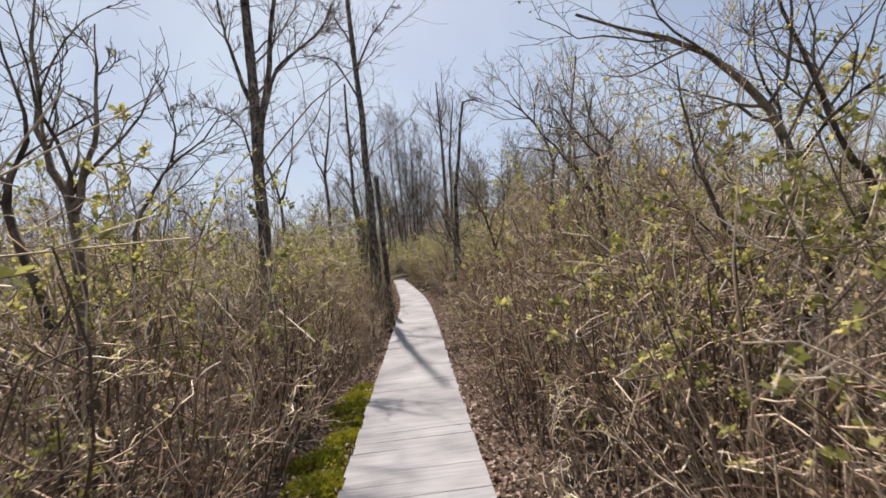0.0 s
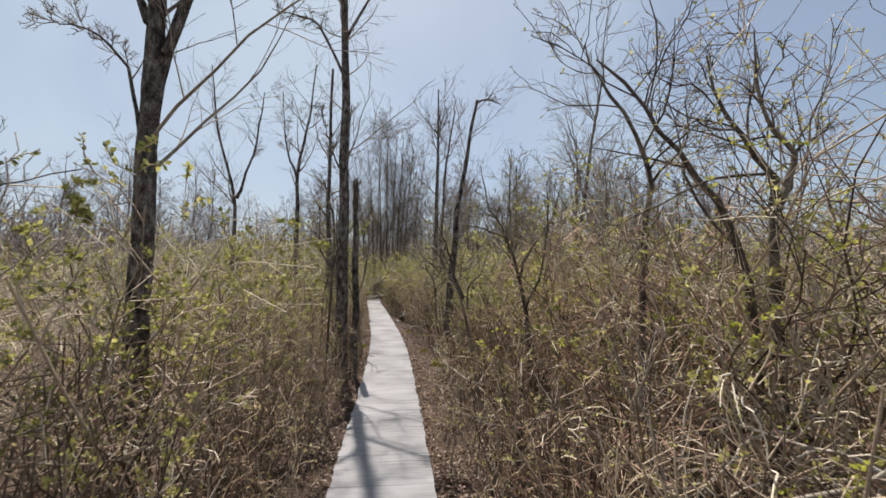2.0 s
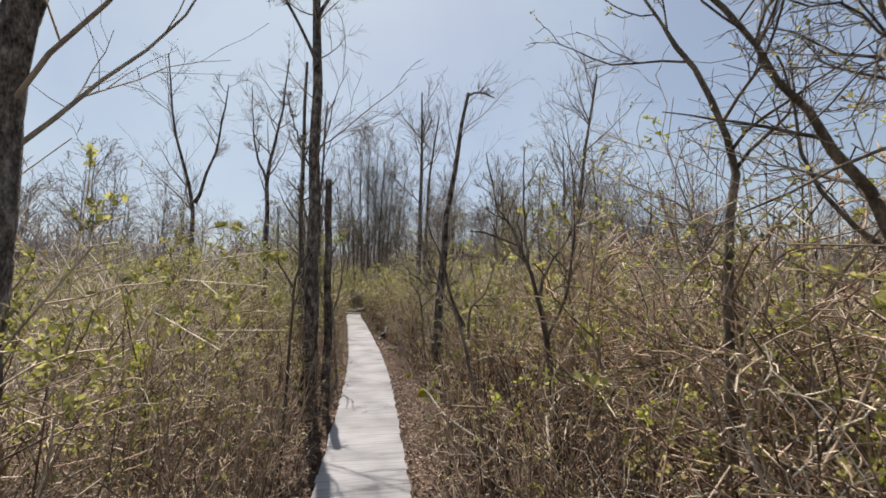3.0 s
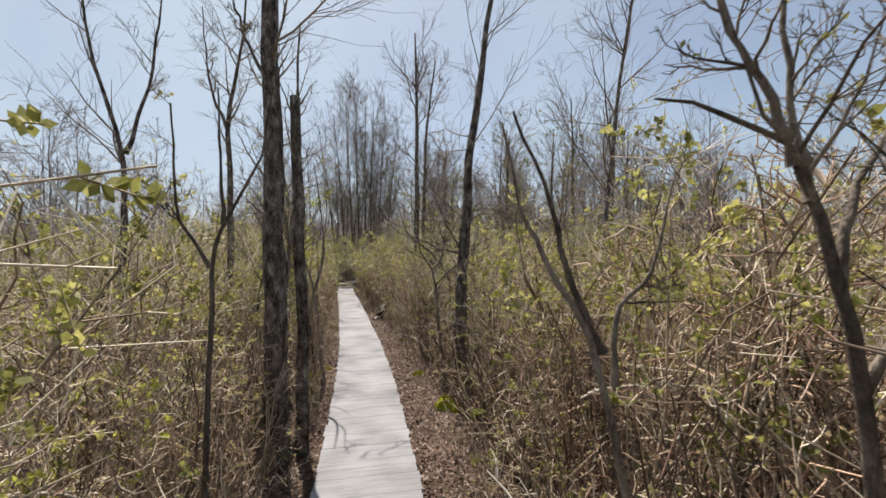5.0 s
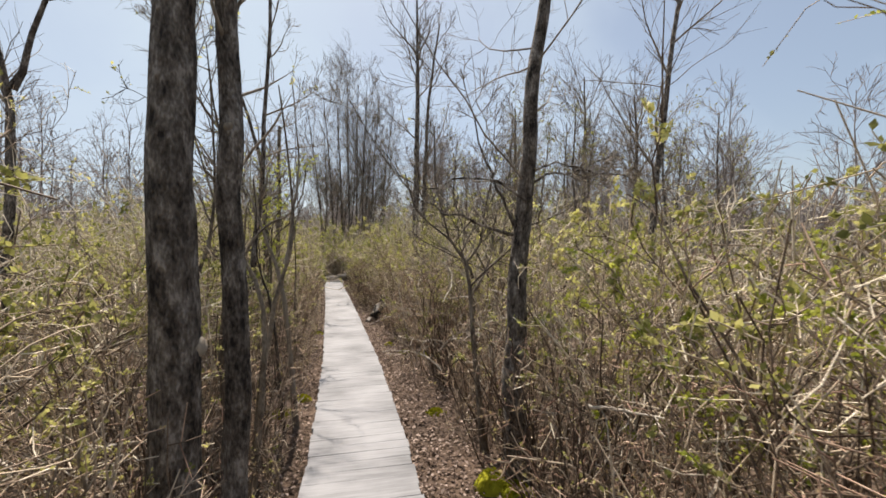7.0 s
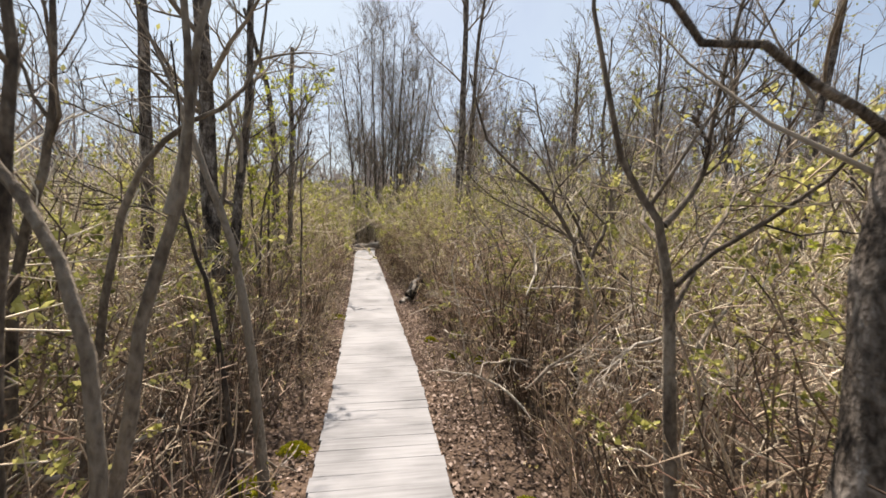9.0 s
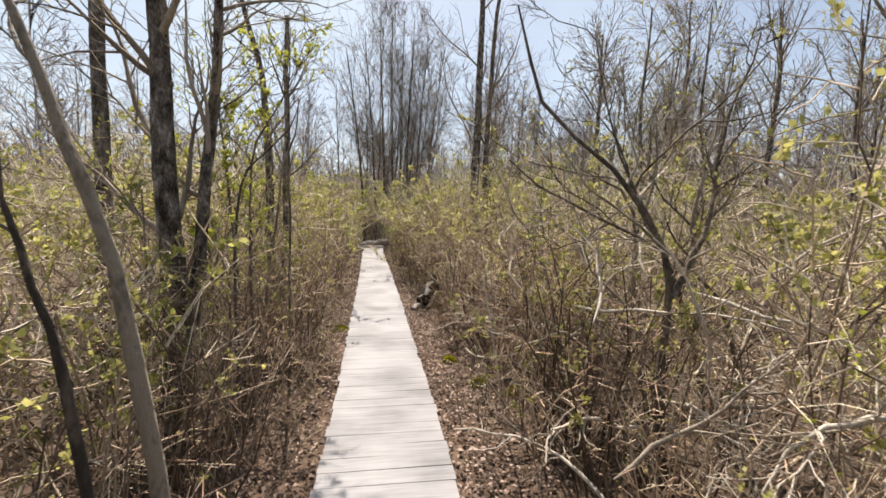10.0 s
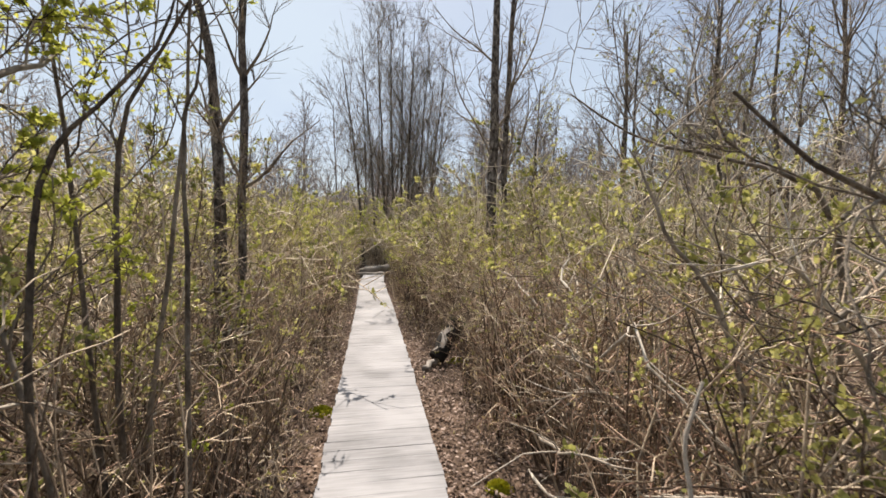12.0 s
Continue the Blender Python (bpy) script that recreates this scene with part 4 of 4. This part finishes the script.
def moss(x, y, r, h, seed, label, mat=None):
    rng = np.random.default_rng(seed)
    n = int(2200 * r / 0.2)
    a, d = rng.uniform(0, 6.28, n), np.sqrt(rng.uniform(0, 1, n)) * r * (1 + 0.25 * np.sin(rng.uniform(0, 6.28, n) * 3))
    px, py = np.cos(a) * d, np.sin(a) * d * 0.8
    pz = h * np.maximum(0, 1 - (d / r) ** 2)
    c = np.stack([px, py, pz], 1)
    w = unit(rng.normal(0, 0.5, (n, 3)) + np.array([0, 0, 1.0]) + np.stack([px, py, pz * 0], 1) / r)
    s = unit(np.cross(w, rng.normal(0, 1, (n, 3))))
    L = rng.uniform(0.012, 0.034, (n, 1)) * (1.8 if mat else 1)
    V = np.stack([c - w * L * 0.3, c + s * L * 0.3 + w * L * 0.4, c + w * L, c - s * L * 0.3 + w * L * 0.4], 1).reshape(-1, 3)
    bm = bmesh.new()
    bmesh.ops.create_icosphere(bm, subdivisions=3, radius=1)
    for v in bm.verts:
        f = 1 + 0.15 * noise.noise(v.co * 3)
        v.co = Vector((v.co.x * r * f, v.co.y * r * 0.8 * f, v.co.z * h * f))
    cushion = part("moss_clump", bm, mat or MOSS)
    cushion.location = (x, y, bumps(x, y) - h * 0.12)
    tuft = part("moss_tuft", mesh_of("moss_tuft", V, np.arange(n * 4).reshape(-1, 4), False), mat or MOSS, cushion)
    return tagged(cushion, label, "moss")


moss(0.13, 11.62, 0.13, 0.17, 1, "bright yellow moss cushion at the foot of a tree")
moss(0.3, 11.55, 0.13, 0.09, 2, "green moss cushion at the foot of a tree")
for i in range(9):
    y = 2.1 + 0.36 * i
    moss(mid_x(y) - WIDE / 2 - rng.uniform(0.1, 0.3), y, rng.uniform(0.1, 0.22), rng.uniform(0.02, 0.05), 30 + i, "green moss and short grass on the wet ground beside the boards", MOSS_DARK)
for i, (x, y, r) in enumerate(MOSS_SPOTS):
    moss(x, y, r, 0.06, 10 + i, "yellow-green moss patch on the wet ground beside the boards")


def log(name, label, a, b, r0, r1, seed, dark_end=True):
    rng = np.random.default_rng(seed)
    a, b = np.array(a, float), np.array(b, float)
    P = np.linspace(a, b, 7)
    P[1:-1] += rng.normal(0, 0.015, (5, 3))
    R = np.linspace(r0, r1, 7) * rng.uniform(0.92, 1.08, 7)
    V, F = tubes(P[None], R[None], 12)
    V += rng.normal(0, r0 * 0.05, V.shape)
    body = part(name, mesh_of(name, V, F), LOG)
    d = unit(b - a)
    for end, way, r in ((a, -d, R[0]), (b, d, R[-1])):
        part("cut_end", mesh_of("cut_end", *tubes(np.array([[end - way * 0.03, end + way * 0.004, end + way * 0.006]]), np.array([[r * 0.97, r * 0.93, 0.002]]), 12)), SHADE_END if dark_end else LOG, body, "dark end grain")
    return tagged(body, label, "log")


stump = log("fallen_log", "short log, shaded faces coloured black and lit top grey", (-1.0, 19.75, -0.08), (-0.68, 20.15, 0.36), 0.11, 0.125, 3)
stump.data.materials.append(SHADE_END)
# shade painted by facing: upward faces stay lit grey, the others turn black
for p in stump.data.polygons:
    p.material_index = 0 if p.normal.z > 0.72 else 1
log("broken_slab", "short split piece of grey wood on the fallen leaves", (-1.17, 19.43, -0.13), (-0.95, 19.85, -0.12), 0.04, 0.05, 6, False)
log("fallen_log", "weathered grey log lying across the boardwalk's end", (-3.95, 31.8, 0.1), (-2.8, 32.25, 0.24), 0.12, 0.15, 4, False)
log("fallen_log", "dark damp log lying on the ground under a paler one", (-4.1, 31.6, -0.02), (-2.95, 31.75, -0.02), 0.11, 0.1, 5)


def dead_branch(x, y, z, turn, length, seed, tilt=20):
    rng = np.random.default_rng(seed)
    d = np.array([[math.cos(turn), math.sin(turn), math.tan(radians(tilt))]])
    P, R = grown(rng, np.array([[x, y, z]]), d, np.array([length]), np.array([0.013]), np.array([0.0035]), 9, 0.25, 0.0)
    R[:, 0] = 0.004
    P1, R1 = offshoots(rng, P, R, 6, 0.2, 0.95, 45, 0.45, 6, 0.24, 0.0, 0.6, 0.0025)
    log_side = np.array([-0.85, 19.95, 0.1])
    near = np.abs(P[..., 0] - np.interp(P[..., 1], YS, XS))
    if ((near < 1.15) & (P[..., 2] > 0.75)).any() or in_the_way(P).any() or in_the_way(P1).any() or np.linalg.norm(P - log_side, axis=2).min() < 0.9:
        return False
    top = part("dead_branch", mesh_of("dead_branch", *tubes(P, R, 6)), DEAD)
    for i in range(len(P1)):
        part("side_twig", mesh_of("side_twig", *tubes(P1[i:i + 1], R1[i:i + 1], 4)), DEAD, top)
    tagged(top, "bleached grey dead branch caught in the thicket", "branch", "dead branches in the thicket")
    return True


made = 0
for i in range(400):
    y = rng.uniform(1.6, 22)
    side = rng.choice((-1, 1))
    made += dead_branch(mid_x(y) + side * rng.uniform(0.95, 2.3), y, rng.uniform(-0.05, 1.0), rng.uniform(0, 6.28), rng.uniform(0.6, 1.5), 500 + i, rng.uniform(-5, 50))
    if made == 100:
        break
for i in range(120):
    y = rng.uniform(13.8, 18)
    dead_branch(mid_x(y) + rng.uniform(0.9, 2.6), y, rng.uniform(0.0, 1.2), rng.uniform(0, 6.28), rng.uniform(0.7, 1.7), 1000 + i, rng.uniform(-10, 45))
    if i > 52:
        break
for i in range(26):
    y = rng.uniform(4.4, 7.5)
    dead_branch(mid_x(y) + rng.uniform(1.0, 2.2), y, rng.uniform(-0.05, 0.9), rng.uniform(0, 6.28), rng.uniform(0.7, 1.6), 1200 + i, rng.uniform(-10, 35))


# ---- boardwalk ----
def boardwalk():
    top = tagged(new("boardwalk"), "narrow boardwalk of sun-bleached grey cross planks", "boardwalk", kind="structure")
    rng = random.Random(3)
    for side in (-0.27, 0.27):
        P = np.array([[(mid_x(y) + side, y, -0.085) for y in np.arange(-4, 37, 0.5)]])
        V, F = tubes(P, np.full(P.shape[:2], 0.05), 4)
        part("stringer", mesh_of("stringer", V, F, False), TIMBER, top)
    shapes = []
    for i in range(8):
        bm = bmesh.new()
        bmesh.ops.create_cube(bm, size=1)
        w = WIDE + rng.uniform(-0.012, 0.012)
        for v in bm.verts:
            v.co = Vector((v.co.x * w, v.co.y * 0.14405, v.co.z * 0.038))
        bmesh.ops.bevel(bm, geom=list(bm.edges), offset=0.0008, segments=1, affect="EDGES")
        me = bpy.data.meshes.new("plank")
        bm.to_mesh(me)
        bm.free()
        me.materials.append(PLANK)
        shapes.append(me)
    y = -3.6
    while y < 36.5:
        if not 31.5 < y < 32.5:
            ob = part("plank", rng.choice(shapes), PLANK, top)
            ob.matrix_basis = pose(mid_x(y) + rng.uniform(-0.008, 0.008), y, -0.02 + rng.uniform(-0.0006, 0.0006), rng.uniform(-0.08, 0.08), rng.uniform(-0.1, 0.1) + rng.choice((0, 180)), -math.degrees(slope(y)) + rng.uniform(-0.5, 0.5))
        y += 0.1442 + rng.choice((0, 0, 0, 0, 0, 0.0008, 0.003, 0.005))


boardwalk()
